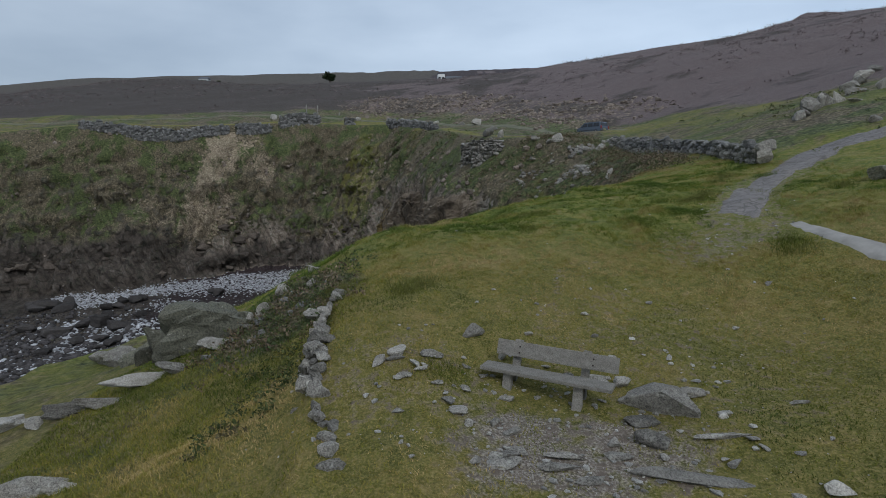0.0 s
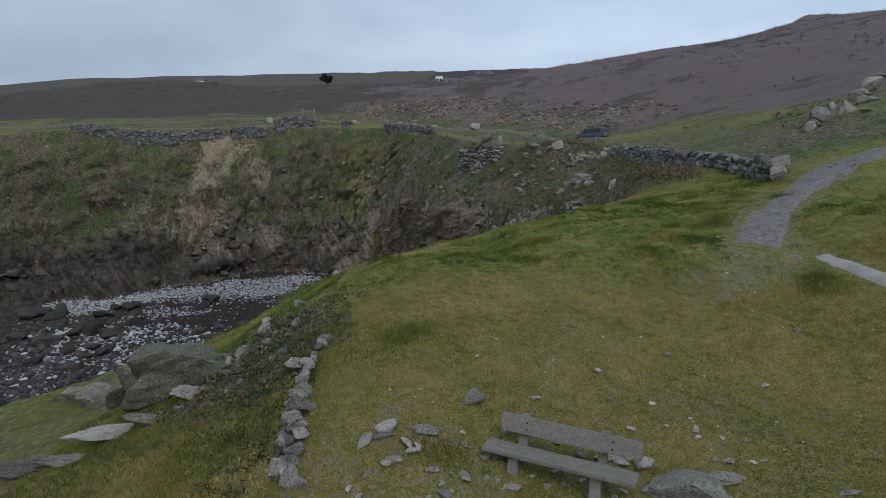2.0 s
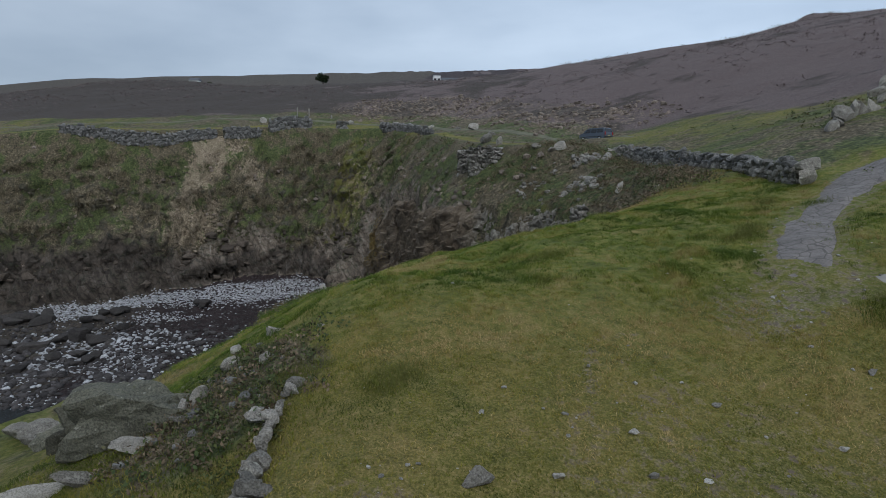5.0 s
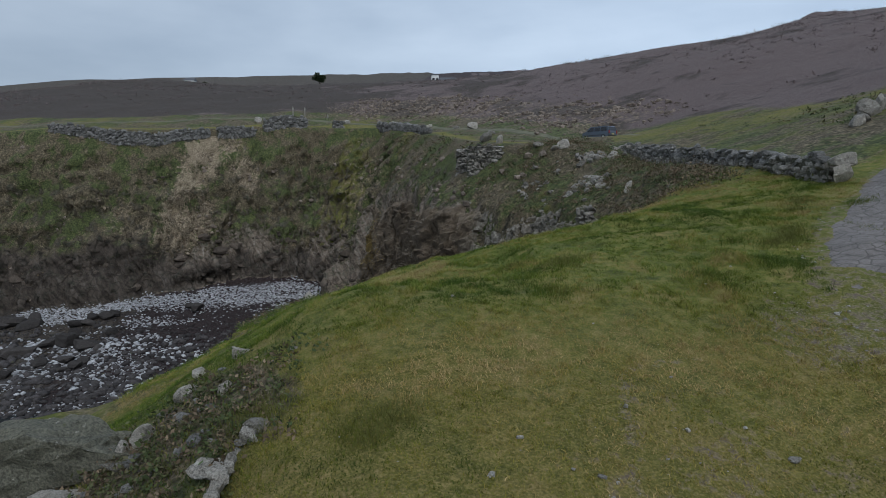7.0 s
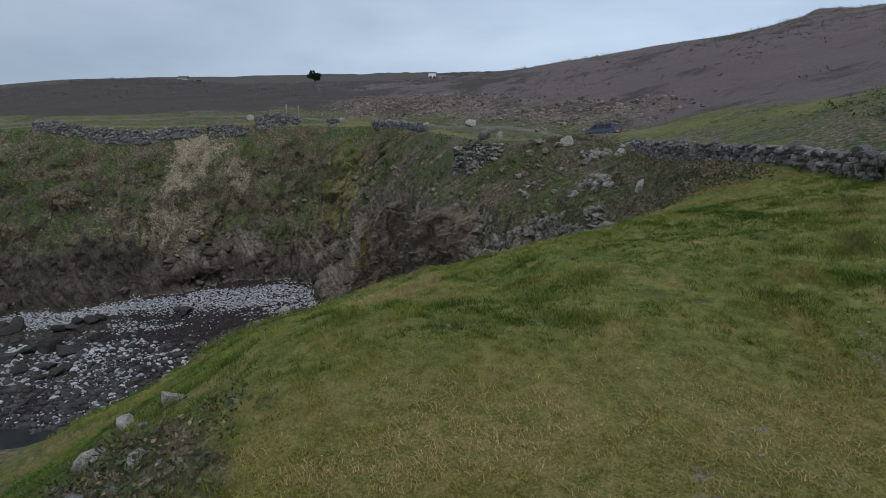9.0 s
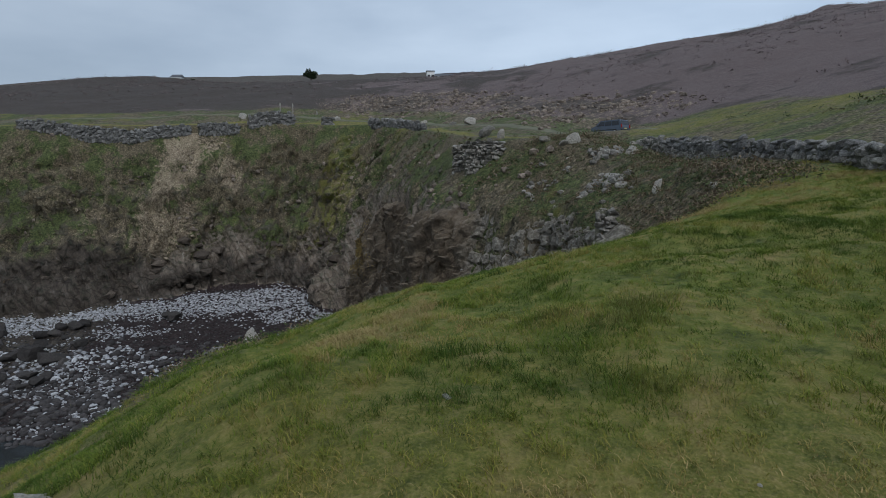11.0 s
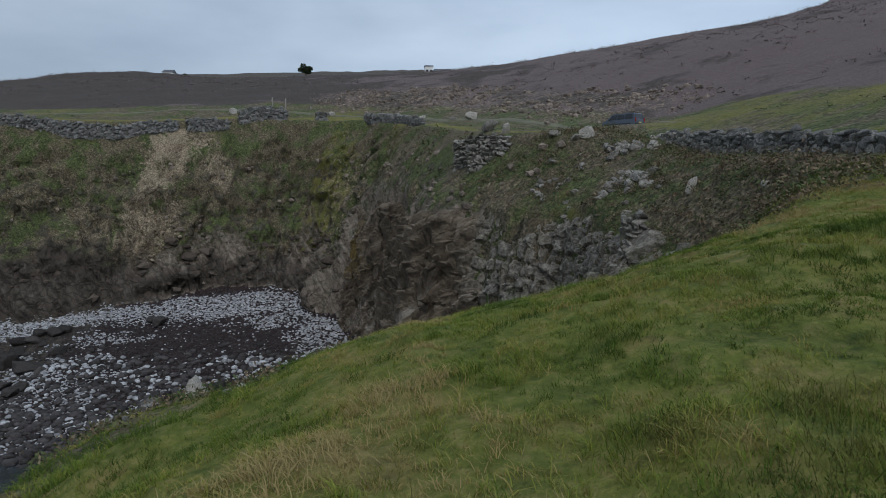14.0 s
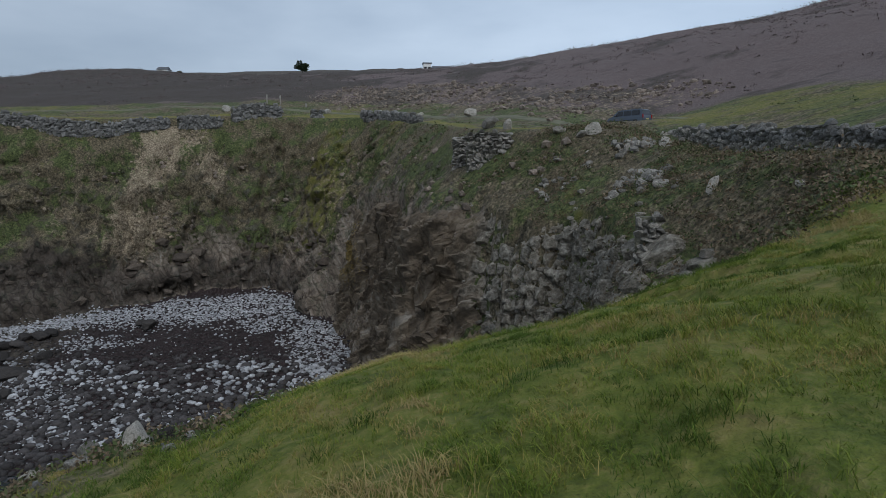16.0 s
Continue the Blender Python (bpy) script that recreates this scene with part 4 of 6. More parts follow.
# ---- bench ----
def make_bench():
    a, b = Vector((0.95, 11.26)), Vector((2.88, 10.42))
    mid, along = (a + b) / 2, b - a
    ang = math.degrees(math.atan2(along.y, along.x))
    bench = thing("bench", "weathered concrete bench with a plank seat and backrest on stony ground", "bench", (mid.x + 0.136, mid.y + 0.31, -0.075), ang)
    bench.matrix_world = bench.matrix_world @ Matrix.Rotation(radians(2.6), 4, 'Y')
    length = along.length + 0.05
    bm = box(bmesh.new(), (length, 0.36, 0.065), (0, -0.16, 0.475), 0.014)
    part("seat", bm, CONCRETE, bench)
    lean = Matrix.Rotation(radians(-14), 4, 'X')
    bm = box(bmesh.new(), (length * 0.95, 0.055, 0.26), (0.06, 0.185, 0.735), 0.012, lean)
    back = part("backrest", bm, CONCRETE, bench, "speckled concrete back plank")
    for x in (-0.62, 0.62):
        for dz in (-0.05, 0.05):
            bm = bmesh.new()
            bmesh.ops.create_cone(bm, cap_ends=True, segments=10, radius1=0.016, radius2=0.013, depth=0.02, matrix=Matrix.Translation((x + 0.06, 0.155 + dz * 0.25, 0.735 + dz)) @ Matrix.Rotation(radians(76), 4, 'X'))
            part("bolt", bm, RUST, back, "dark rusty bolt")
    for x in (-0.62, 0.55):
        leg = part("leg", box(bmesh.new(), (0.15, 0.12, 0.46), (x, -0.22, 0.22), 0.015, Matrix.Rotation(radians(-7), 4, 'X')), CONCRETE, bench)
        part("leg", box(bmesh.new(), (0.15, 0.12, 0.46), (x, 0.05, 0.22), 0.015, Matrix.Rotation(radians(9), 4, 'X')), CONCRETE, bench)
        part("crossbar", box(bmesh.new(), (0.144, 0.46, 0.08), (x, -0.03, 0.40), 0.015), CONCRETE, bench)
        part("crossbar", box(bmesh.new(), (0.144, 0.36, 0.10), (x, -0.09, 0.07), 0.015), CONCRETE, bench)
        part("back_post", box(bmesh.new(), (0.13, 0.10, 0.54), (x, 0.262, 0.60), 0.015, lean), CONCRETE, bench)
        v, f = rock_shape(401 + int(x * 10), 3, 5, 0.2)
        foot = mesh_object("footing", v * (0.19, 0.27, 0.11) + (x, -0.10, -0.02), f, CONCRETE)
        foot.parent = leg
        foot["label"] = "crumbling pebbled concrete footing"
    return bench


make_bench()

# stones round the bench: plan place, half extents, tilt, stone
BENCH_STONES = [
    ((3.85, 10.75), (0.80, 0.36, 0.30), (10, 4, -6), GREY_STONE, "large lichened grey boulder beside the bench"),
    ((3.30, 10.35), (0.34, 0.22, 0.07), (0, 4, 10), GREY_STONE, "flat grey slab at the boulder's foot"),
    ((0.86, 12.6), (0.24, 0.16, 0.17), (15, -25, 20), PALE_STONE, "white quartz rock sitting in the turf"),
    ((1.36, 12.0), (0.09, 0.08, 0.20), (10, 15, 0), PALE_STONE, "upright pale stone behind the bench"),
    ((-0.42, 11.6), (0.22, 0.15, 0.11), (0, -12, 10), PALE_STONE, "pale broken stone in a grassy bank"),
    ((-0.75, 11.25), (0.17, 0.10, 0.09), (0, -18, 70), PALE_STONE, "jagged pale stone in a grassy bank"),
    ((0.19, 11.62), (0.27, 0.15, 0.10), (0, 0, -5), GREY_STONE, "low grey stone in a grassy bank"),
    ((1.20, 9.22), (0.36, 0.22, 0.05), (4, 3, -16), GREY_STONE, "flat worn slab in front of the bench"),
    ((1.42, 9.55), (0.20, 0.12, 0.05), (0, 0, -20), GREY_STONE, "small flat slab in front of the bench"),
    ((2.10, 9.42), (0.36, 0.09, 0.06), (0, 0, -10), GREY_STONE, "long thin slab forming a step"),
    ((1.95, 9.12), (0.32, 0.09, 0.05), (0, 0, -7), GREY_STONE, "long thin slab forming a step"),
    ((2.35, 8.95), (0.30, 0.14, 0.04), (0, 0, 10), GREY_STONE, "flat slab sunk in gravel"),
    ((3.60, 9.00), (0.80, 0.13, 0.09), (0, 2, -8), PALE_STONE, "long pale ridge of bedrock beside the gravel"),
    ((3.36, 9.78), (0.27, 0.15, 0.14), (0, 10, -20), GREY_STONE, "pointed grey stone beside the bench"),
    ((2.80, 9.70), (0.13, 0.09, 0.08), (0, 0, 30), PALE_STONE, "small pale stone on the gravel"),
    ((2.78, 9.42), (0.22, 0.13, 0.04), (0, 0, 5), GREY_STONE, "flat slab sunk in gravel"),
    ((4.40, 9.85), (0.45, 0.07, 0.05), (0, 0, 4), GREY_STONE, "thin ledge of bedrock in the turf"),
    ((5.30, 8.65), (0.24, 0.12, 0.11), (10, 0, 15), PALE_STONE, "pale broken rock on the turf"),
    ((4.35, 11.25), (0.30, 0.18, 0.10), (0, 5, 0), GREY_STONE, "grey stone behind the boulder"),
    ((2.90, 11.60), (0.32, 0.14, 0.06), (0, 0, -5), PALE_STONE, "flat pale stone behind the bench"),
    ((3.35, 11.45), (0.19, 0.14, 0.10), (0, 0, 0), PALE_STONE, "pale rounded stone behind the bench"),
    ((6.05, 10.95), (0.26, 0.06, 0.05), (0, 0, 10), GREY_STONE, "thin stone ledge in the turf"),
    ((0.55, 10.25), (0.20, 0.14, 0.05), (0, 0, 12), PALE_STONE, "flat pale stone on the gravel"),
    ((0.78, 10.0), (0.11, 0.08, 0.05), (0, 0, 70), GREY_STONE, "small flat stone on the gravel"),
    ((1.38, 9.98), (0.17, 0.14, 0.05), (0, 0, 20), GREY_STONE, "flat stone before the bench leg"),
    ((1.13, 10.12), (0.09, 0.15, 0.05), (0, 0, -20), GREY_STONE, "flat stone before the bench leg"),
    ((6.4, 14.14), (0.10, 0.08, 0.07), (0, 0, 0), PALE_STONE, "white stone lying on short turf"),
    ((7.83, 15.75), (0.13, 0.09, 0.06), (0, 0, 20), PALE_STONE, "white stone lying on short turf"),
    ((1.93, 12.85), (0.09, 0.07, 0.06), (0, 0, 0), PALE_STONE, "white stone lying on short turf"),
    ((3.24, 13.05), (0.08, 0.06, 0.05), (0, 0, 0), PALE_STONE, "white stone lying on short turf"),
    ((3.2, 13.9), (0.10, 0.07, 0.05), (0, 0, 40), PALE_STONE, "white stone lying on short turf"),
    ((4.83, 14.93), (0.09, 0.07, 0.04), (0, 0, 0), PALE_STONE, "white stone lying on short turf"),
    ((-2.4, 18.05), (0.09, 0.06, 0.04), (0, 0, 0), PALE_STONE, "white stone lying in the grass")]
for k, (at, half, tilt, mat, label) in enumerate(BENCH_STONES):
    rock("stone" if max(half) < 0.3 else "boulder", at, half, 100 + k, mat, label, tilt, 3, 9, 0.14, 0.25, 0.22, "stones round the bench", "stone")

rng = np.random.default_rng(41)
for k in range(56):
    at = (rng.uniform(-0.6, 5.2), rng.uniform(8.4, 12.4))
    s_ = rng.uniform(0.035, 0.115)
    rock("stone", at, (s_ * rng.uniform(1.1, 1.9), s_, s_ * rng.uniform(0.3, 0.6)), 1500 + k, PALE_STONE if k % 3 else GREY_STONE, "small pale broken stone on worn turf", (rng.uniform(-10, 10), rng.uniform(-10, 10), rng.uniform(0, 180)), 2, 9, 0.14, 0.3, 0.2, "stones round the bench", "stone")

# ---- stone edging of the step ----
def stone_row(name, label, places, seed, mat, group=""):
    """A rough row of stones that hold up a bank, each one a part."""
    x0, y0 = places[0][:2]
    root = thing(name, label, "wall", (x0, y0, ground_at(x0, y0)), 0, group)
    rng = np.random.default_rng(seed)
    for k, (x, y, dz, s) in enumerate(places):
        v, f = rock_shape(seed + k, 3, 8, 0.16, 0.2)
        v = (v * (s * rng.uniform(0.8, 1.3), s * rng.uniform(0.55, 0.8), s * rng.uniform(0.5, 0.8))) @ rot(*rng.uniform(-0.3, 0.3, 2), rng.uniform(0, 3)).T
        ob = mesh_object("stone", v, f, mat)
        ob.parent = root
        ob.location = (x - x0, y - y0, dz - ground_at(x0, y0) + ground_at(x + 0.35, y))
    return root


rng = np.random.default_rng(5)
edge_places = []
for y in np.arange(8.9, 15.6, 0.15):
    ex = float(np.interp(y, [8.9, 9.7, 10.5, 12.0, 13.4, 14.4, 15.6], [-0.95, -1.25, -1.6, -1.95, -2.25, -2.5, -2.35]))
    for tier in range(4 if y > 11 else 1):
        if rng.uniform() < 0.85:
            edge_places.append((ex - 0.12 * tier + rng.uniform(-0.1, 0.1), y + rng.uniform(-0.1, 0.1), 0.0 - 0.19 * tier + rng.uniform(-0.05, 0.05), rng.uniform(0.09, 0.22)))
stone_row("stone_edging", "rough row of lichened stones holding the turf bank", edge_places, 900, GREY_STONE)

# ---- outcrops on the low ledge ----
OUTCROPS = [
    ((-6.3, 17.2), (1.6, 0.85, 0.78), (8, -12, 10), CRAG_STONE, "big rounded crag of lichened green-grey bedrock"),
    ((-8.3, 18.6), (0.6, 0.5, 0.9), (8, -24, 30), CRAG_STONE, "upright lichened bedrock beside the big crag"),
    ((-9.6, 19.6), (0.9, 0.5, 0.6), (8, -10, 20), CRAG_STONE, "low lichened bedrock beside the big crag"),
    ((-4.7, 17.0), (0.26, 0.2, 0.36), (0, 10, 0), PALE_STONE, "white quartz stone at the crag's end"),
    ((-5.5, 17.3), (0.5, 0.3, 0.4), (20, -15, 30), CRAG_STONE, "small leaning slab of lichened bedrock"),
    ((-8.8, 18.9), (0.6, 0.32, 0.6), (10, -35, 40), CRAG_STONE, "pointed lichened bedrock on the ledge"),
    ((-10.6, 20.6), (0.8, 0.5, 0.5), (0, -15, 10), GREY_STONE, "pale-topped bedrock on the grassy ledge"),
    ((-11.6, 21.2), (0.55, 0.4, 0.35), (0, 10, 0), GREY_STONE, "pale-topped bedrock on the grassy ledge"),
    ((-5.0, 16.9), (0.22, 0.2, 0.3), (0, 10, 0), PALE_STONE, "pale quartz stone by the outcrop"),
    ((-8.9, 15.5), (1.1, 0.3, 0.24), (0, 6, 28), GREY_STONE, "long flat slab in the grass"),
    ((-8.1, 15.35), (0.9, 0.2, 0.22), (0, 6, 24), GREY_STONE, "long flat slab in the grass"),
    ((-7.3, 15.9), (1.1, 0.24, 0.24), (0, 6, 20), PALE_STONE, "long pale ridge of bedrock in the grass"),
    ((-6.4, 15.9), (0.75, 0.2, 0.2), (0, 8, 24), GREY_STONE, "long ridge of bedrock in the grass"),
    ((-5.55, 16.2), (0.65, 0.2, 0.22), (0, 10, 30), PALE_STONE, "pale ridge of bedrock in the grass"),
    ((-4.9, 16.6), (0.3, 0.14, 0.12), (0, 0, 30), GREY_STONE, "small ridge of bedrock in the grass"),
    ((-10.5, 15.3), (0.5, 0.3, 0.3), (0, 0, 20), PALE_STONE, "pale block of bedrock on the ledge"),
    ((-9.7, 15.2), (0.4, 0.25, 0.2), (0, 0, -20), GREY_STONE, "grey block of bedrock on the ledge"),
    ((-7.5, 12.1), (0.95, 0.45, 0.32), (0, 0, 10), GREY_STONE, "layered grey bedrock in the grass"),
    ((-6.9, 11.9), (0.4, 0.25, 0.2), (0, 0, 30), GREY_STONE, "layered grey bedrock in the grass"),
    ((-3.9, 19.4), (0.28, 0.2, 0.25), (0, 20, 0), PALE_STONE, "pale stone on the scrubby bank"),
    ((-4.4, 18.2), (0.32, 0.22, 0.2), (0, 0, 40), GREY_STONE, "grey stone on the scrubby bank"),
    ((-3.5, 17.6), (0.2, 0.15, 0.2), (0, 0, 0), GREY_STONE, "grey stone on the scrubby bank"),
    ((-5.1, 20.2), (0.3, 0.22, 0.22), (0, 0, 0), PALE_STONE, "pale stone on the scrubby bank"),
    ((-2.75, 15.3), (0.42, 0.26, 0.24), (0, 8, 25), GREY_STONE, "lichened block at the end of the edging"),
    ((-2.3, 15.8), (0.35, 0.22, 0.18), (0, 0, 15), GREY_STONE, "lichened block at the end of the edging"),
    ((-4.93, 29.3), (0.42, 0.3, 0.36), (0, 25, 0), PALE_STONE, "white-faced rock on the grassy brink"),
    ((-4.45, 29.4), (0.22, 0.2, 0.25), (0, 0, 0), DARK_STONE, "dark stone beside the white-faced rock"),
    ((-5.6, 28.8), (0.25, 0.2, 0.2), (0, 0, 30), GREY_STONE, "grey stone on the grassy brink"),
    ((-6.5, 30.6), (0.4, 0.3, 0.3), (0, 0, 0), GREY_STONE, "grey rock on the broken brink"),
    ((-7.2, 29.9), (0.35, 0.3, 0.25), (0, 0, 60), GREY_STONE, "grey rock on the broken brink")]
for k, (at, half, tilt, mat, label) in enumerate(OUTCROPS):
    rock("bedrock_outcrop" if max(half) > 0.45 else "stone", at, half, 300 + k, mat, label, tilt, 4 if max(half) > 0.7 else 3, 7 if max(half) > 1.2 else 16, 0.30 if max(half) > 1.2 else 0.24, 0.1, 0.3, "rocks on the ledge", "rock")

# ---- right hillside crags ----
CRAGS = [((22.3, 40.6), (0.8, 0.5, 0.7), (0, 10, 0)), ((23.6, 41.2), (0.95, 0.55, 0.85), (0, -12, 15)), ((24.3, 41.5), (0.6, 0.4, 0.7), (0, 20, 40)), ((23.0, 40.9), (0.5, 0.35, 0.75), (0, -20, 60)), ((21.3, 39.8), (0.5, 0.4, 0.6), (0, 20, 0)), ((20.8, 39.2), (0.4, 0.35, 0.45), (0, 0, 0)),
         ((24.6, 40.0), (0.9, 0.3, 0.18), (0, 0, 10)), ((27.2, 44.4), (0.8, 0.4, 0.4), (0, 0, 0)), ((29.5, 48.5), (1.1, 0.5, 0.5), (0, -15, 20)), ((31.0, 50.0), (0.7, 0.4, 0.5), (0, 10, 0)),
         ((33.0, 53.0), (0.9, 0.5, 0.6), (0, -20, 0)), ((35.5, 55.5), (1.0, 0.5, 0.7), (0, 0, 30)), ((28.0, 43.0), (0.5, 0.3, 0.5), (0, 30, 0)), ((25.8, 37.5), (0.8, 0.3, 0.2), (0, 0, 5)),
         ((23.0, 33.5), (0.6, 0.3, 0.25), (0, 0, 0)), ((21.0, 32.6), (0.6, 0.4, 0.3), (0, 0, 20)), ((30, 41), (0.6, 0.4, 0.4), (0, 0, 0)), ((33, 44), (0.8, 0.5, 0.5), (0, 10, 50))]
for k, (at, half, tilt) in enumerate(CRAGS):
    rock("crag" if max(half) > 0.85 else "rock", at, half, 500 + k, GREY_STONE, "grey crag jutting from the grassy hillside" if max(half) > 0.85 else "grey rock on the grassy hillside", tilt, 3, 12, 0.16, 0.15, 0.3, "hillside rocks", "rock")
rock("heather_rock", (14.0, 21.3), (0.7, 0.45, 0.4), 560, CRAG_STONE, "dark lichened rock in rough grass by the track", (0, 0, 10), 3, 10, 0.16, 0.1, 0.3, "hillside rocks", "rock")

# ---- cove flank: rocks and broken masonry ----
FLANK = [((10.9, 45.0), (0.22, 0.17, 0.62), (0, 16, 0), PALE_STONE, "tall white standing rock on the slope"),
         ((11.9, 40.4), (0.17, 0.17, 0.19), (0, 0, 0), PALE_STONE, "round white stone on the scrub slope"),
         ((9.7, 60.6), (0.7, 0.6, 0.75), (0, 0, 0), GREY_STONE, "upright grey boulder on the rim"),
         ((7.6, 62.6), (0.55, 0.4, 0.4), (0, 0, 0), GREY_STONE, "grey boulder on the rim"), ((8.9, 60.6), (0.5, 0.4, 0.35), (0, 0, 30), GREY_STONE, "grey boulder on the rim"),
         ((3.4, 71.2), (0.75, 0.6, 0.7), (0, 25, 10), GREY_STONE, "pointed grey boulder on the pier"), ((4.6, 67.6), (0.4, 0.35, 0.6), (0, 8, 0), GREY_STONE, "upright stone on the pier"),
         ((2.6, 92), (0.9, 0.7, 0.7), (0, 10, 0), PALE_STONE, "pale boulder on the road verge"), ((4.6, 83.0), (0.5, 0.4, 0.4), (0, 0, 0), PALE_STONE, "pale boulder on the road verge"),
         ((9.5, 41.6), (0.5, 0.25, 0.28), (0, -15, 30), GREY_STONE, "pale rock under the brink"), ((8.9, 37.9), (0.4, 0.2, 0.2), (0, -15, 30), GREY_STONE, "grey rock under the brink"),
         ((6.9, 40.0), (0.6, 0.3, 0.25), (0, -12, 30), GREY_STONE, "grey rock under the brink"), ((6.0, 42.3), (0.6, 0.4, 0.4), (0, 0, 0), GREY_STONE, "grey rock under the brink"),
         ((4.6, 50.5), (0.7, 0.5, 0.6), (0, 0, 0), GREY_STONE, "grey rock on the brown slope"), ((-28, 119.5), (0.9, 0.6, 0.6), (0, 0, 0), PALE_STONE, "pale boulder above the wall"),
         ((-36, 118.2), (0.9, 0.6, 0.6), (0, 0, 0), PALE_STONE, "pale boulder above the wall"), ((-33.6, 119.5), (0.8, 0.6, 0.6), (0, 0, 40), PALE_STONE, "pale boulder above the wall"),
         ((-20, 119.5), (0.7, 0.5, 0.5), (0, 0, 40), PALE_STONE, "pale boulder above the wall"), ((-11, 113.5), (0.9, 0.6, 0.6), (0, 0, 40), PALE_STONE, "pale boulder on the wall's end"),
         ((-12.4, 114), (0.6, 0.5, 0.5), (0, 0, 0), PALE_STONE, "pale boulder on the wall's end"), ((-4, 104), (0.6, 0.5, 0.4), (0, 0, 0), PALE_STONE, "pale boulder on the road verge"),
         ((0.2, 97), (0.6, 0.5, 0.4), (0, 0, 0), PALE_STONE, "pale boulder on the road verge")]
for k, (at, half, tilt, mat, label) in enumerate(FLANK):
    rock("boulder", at, half, 600 + k, mat, label, tilt, 3, 10, 0.15, 0.1, 0.2, "boulders round the cove", "rock")


def rubble(name, cx, cy, n, spread, size, seed, label):
    """A tumbled patch of wall stones on the slope, each one a part."""
    root = thing(name, label, "wall", (cx, cy, ground_at(cx, cy)), 0, "broken masonry")
    rng = np.random.default_rng(seed)
    for k in range(n):
        x, y = cx + rng.normal() * spread[0], cy + rng.normal() * spread[1]
        s = size * rng.uniform(0.6, 1.4)
        v, f = rock_shape(seed + k, 2, 8, 0.12, 0.3)
        v = (v * (s, s * 0.7, s * 0.6)) @ rot(*rng.uniform(-0.4, 0.4, 2), rng.uniform(0, 3)).T
        ob = mesh_object("stone", v, f, WALL_STONE)
        ob.parent = root
        ob.location = (x - cx, y - cy, ground_at(x, y) - ground_at(cx, cy) + 0.15 * s)


rubble("rubble_patch", 11.4, 56.5, 30, (0.9, 0.7), 0.36, 700, "tumbled grey stones of a broken wall")
rubble("rubble_patch", 9.9, 50.8, 46, (0.7, 1.3), 0.36, 740, "tumbled grey stones on the brown slope")
rubble("rubble_patch", 6.9, 58.0, 26, (0.8, 1.2), 0.26, 780, "scattered small stones on the brown slope")


# ---- dry stone walls ----
def wall_line(pts, step):
    p = np.array(pts, float)
    s = np.r_[0, np.cumsum(np.hypot(*np.diff(p[:, :2], axis=0).T))]
    t = np.arange(0, s[-1], step)
    return np.column_stack([np.interp(t, s, p[:, k]) for k in range(p.shape[1])]), t


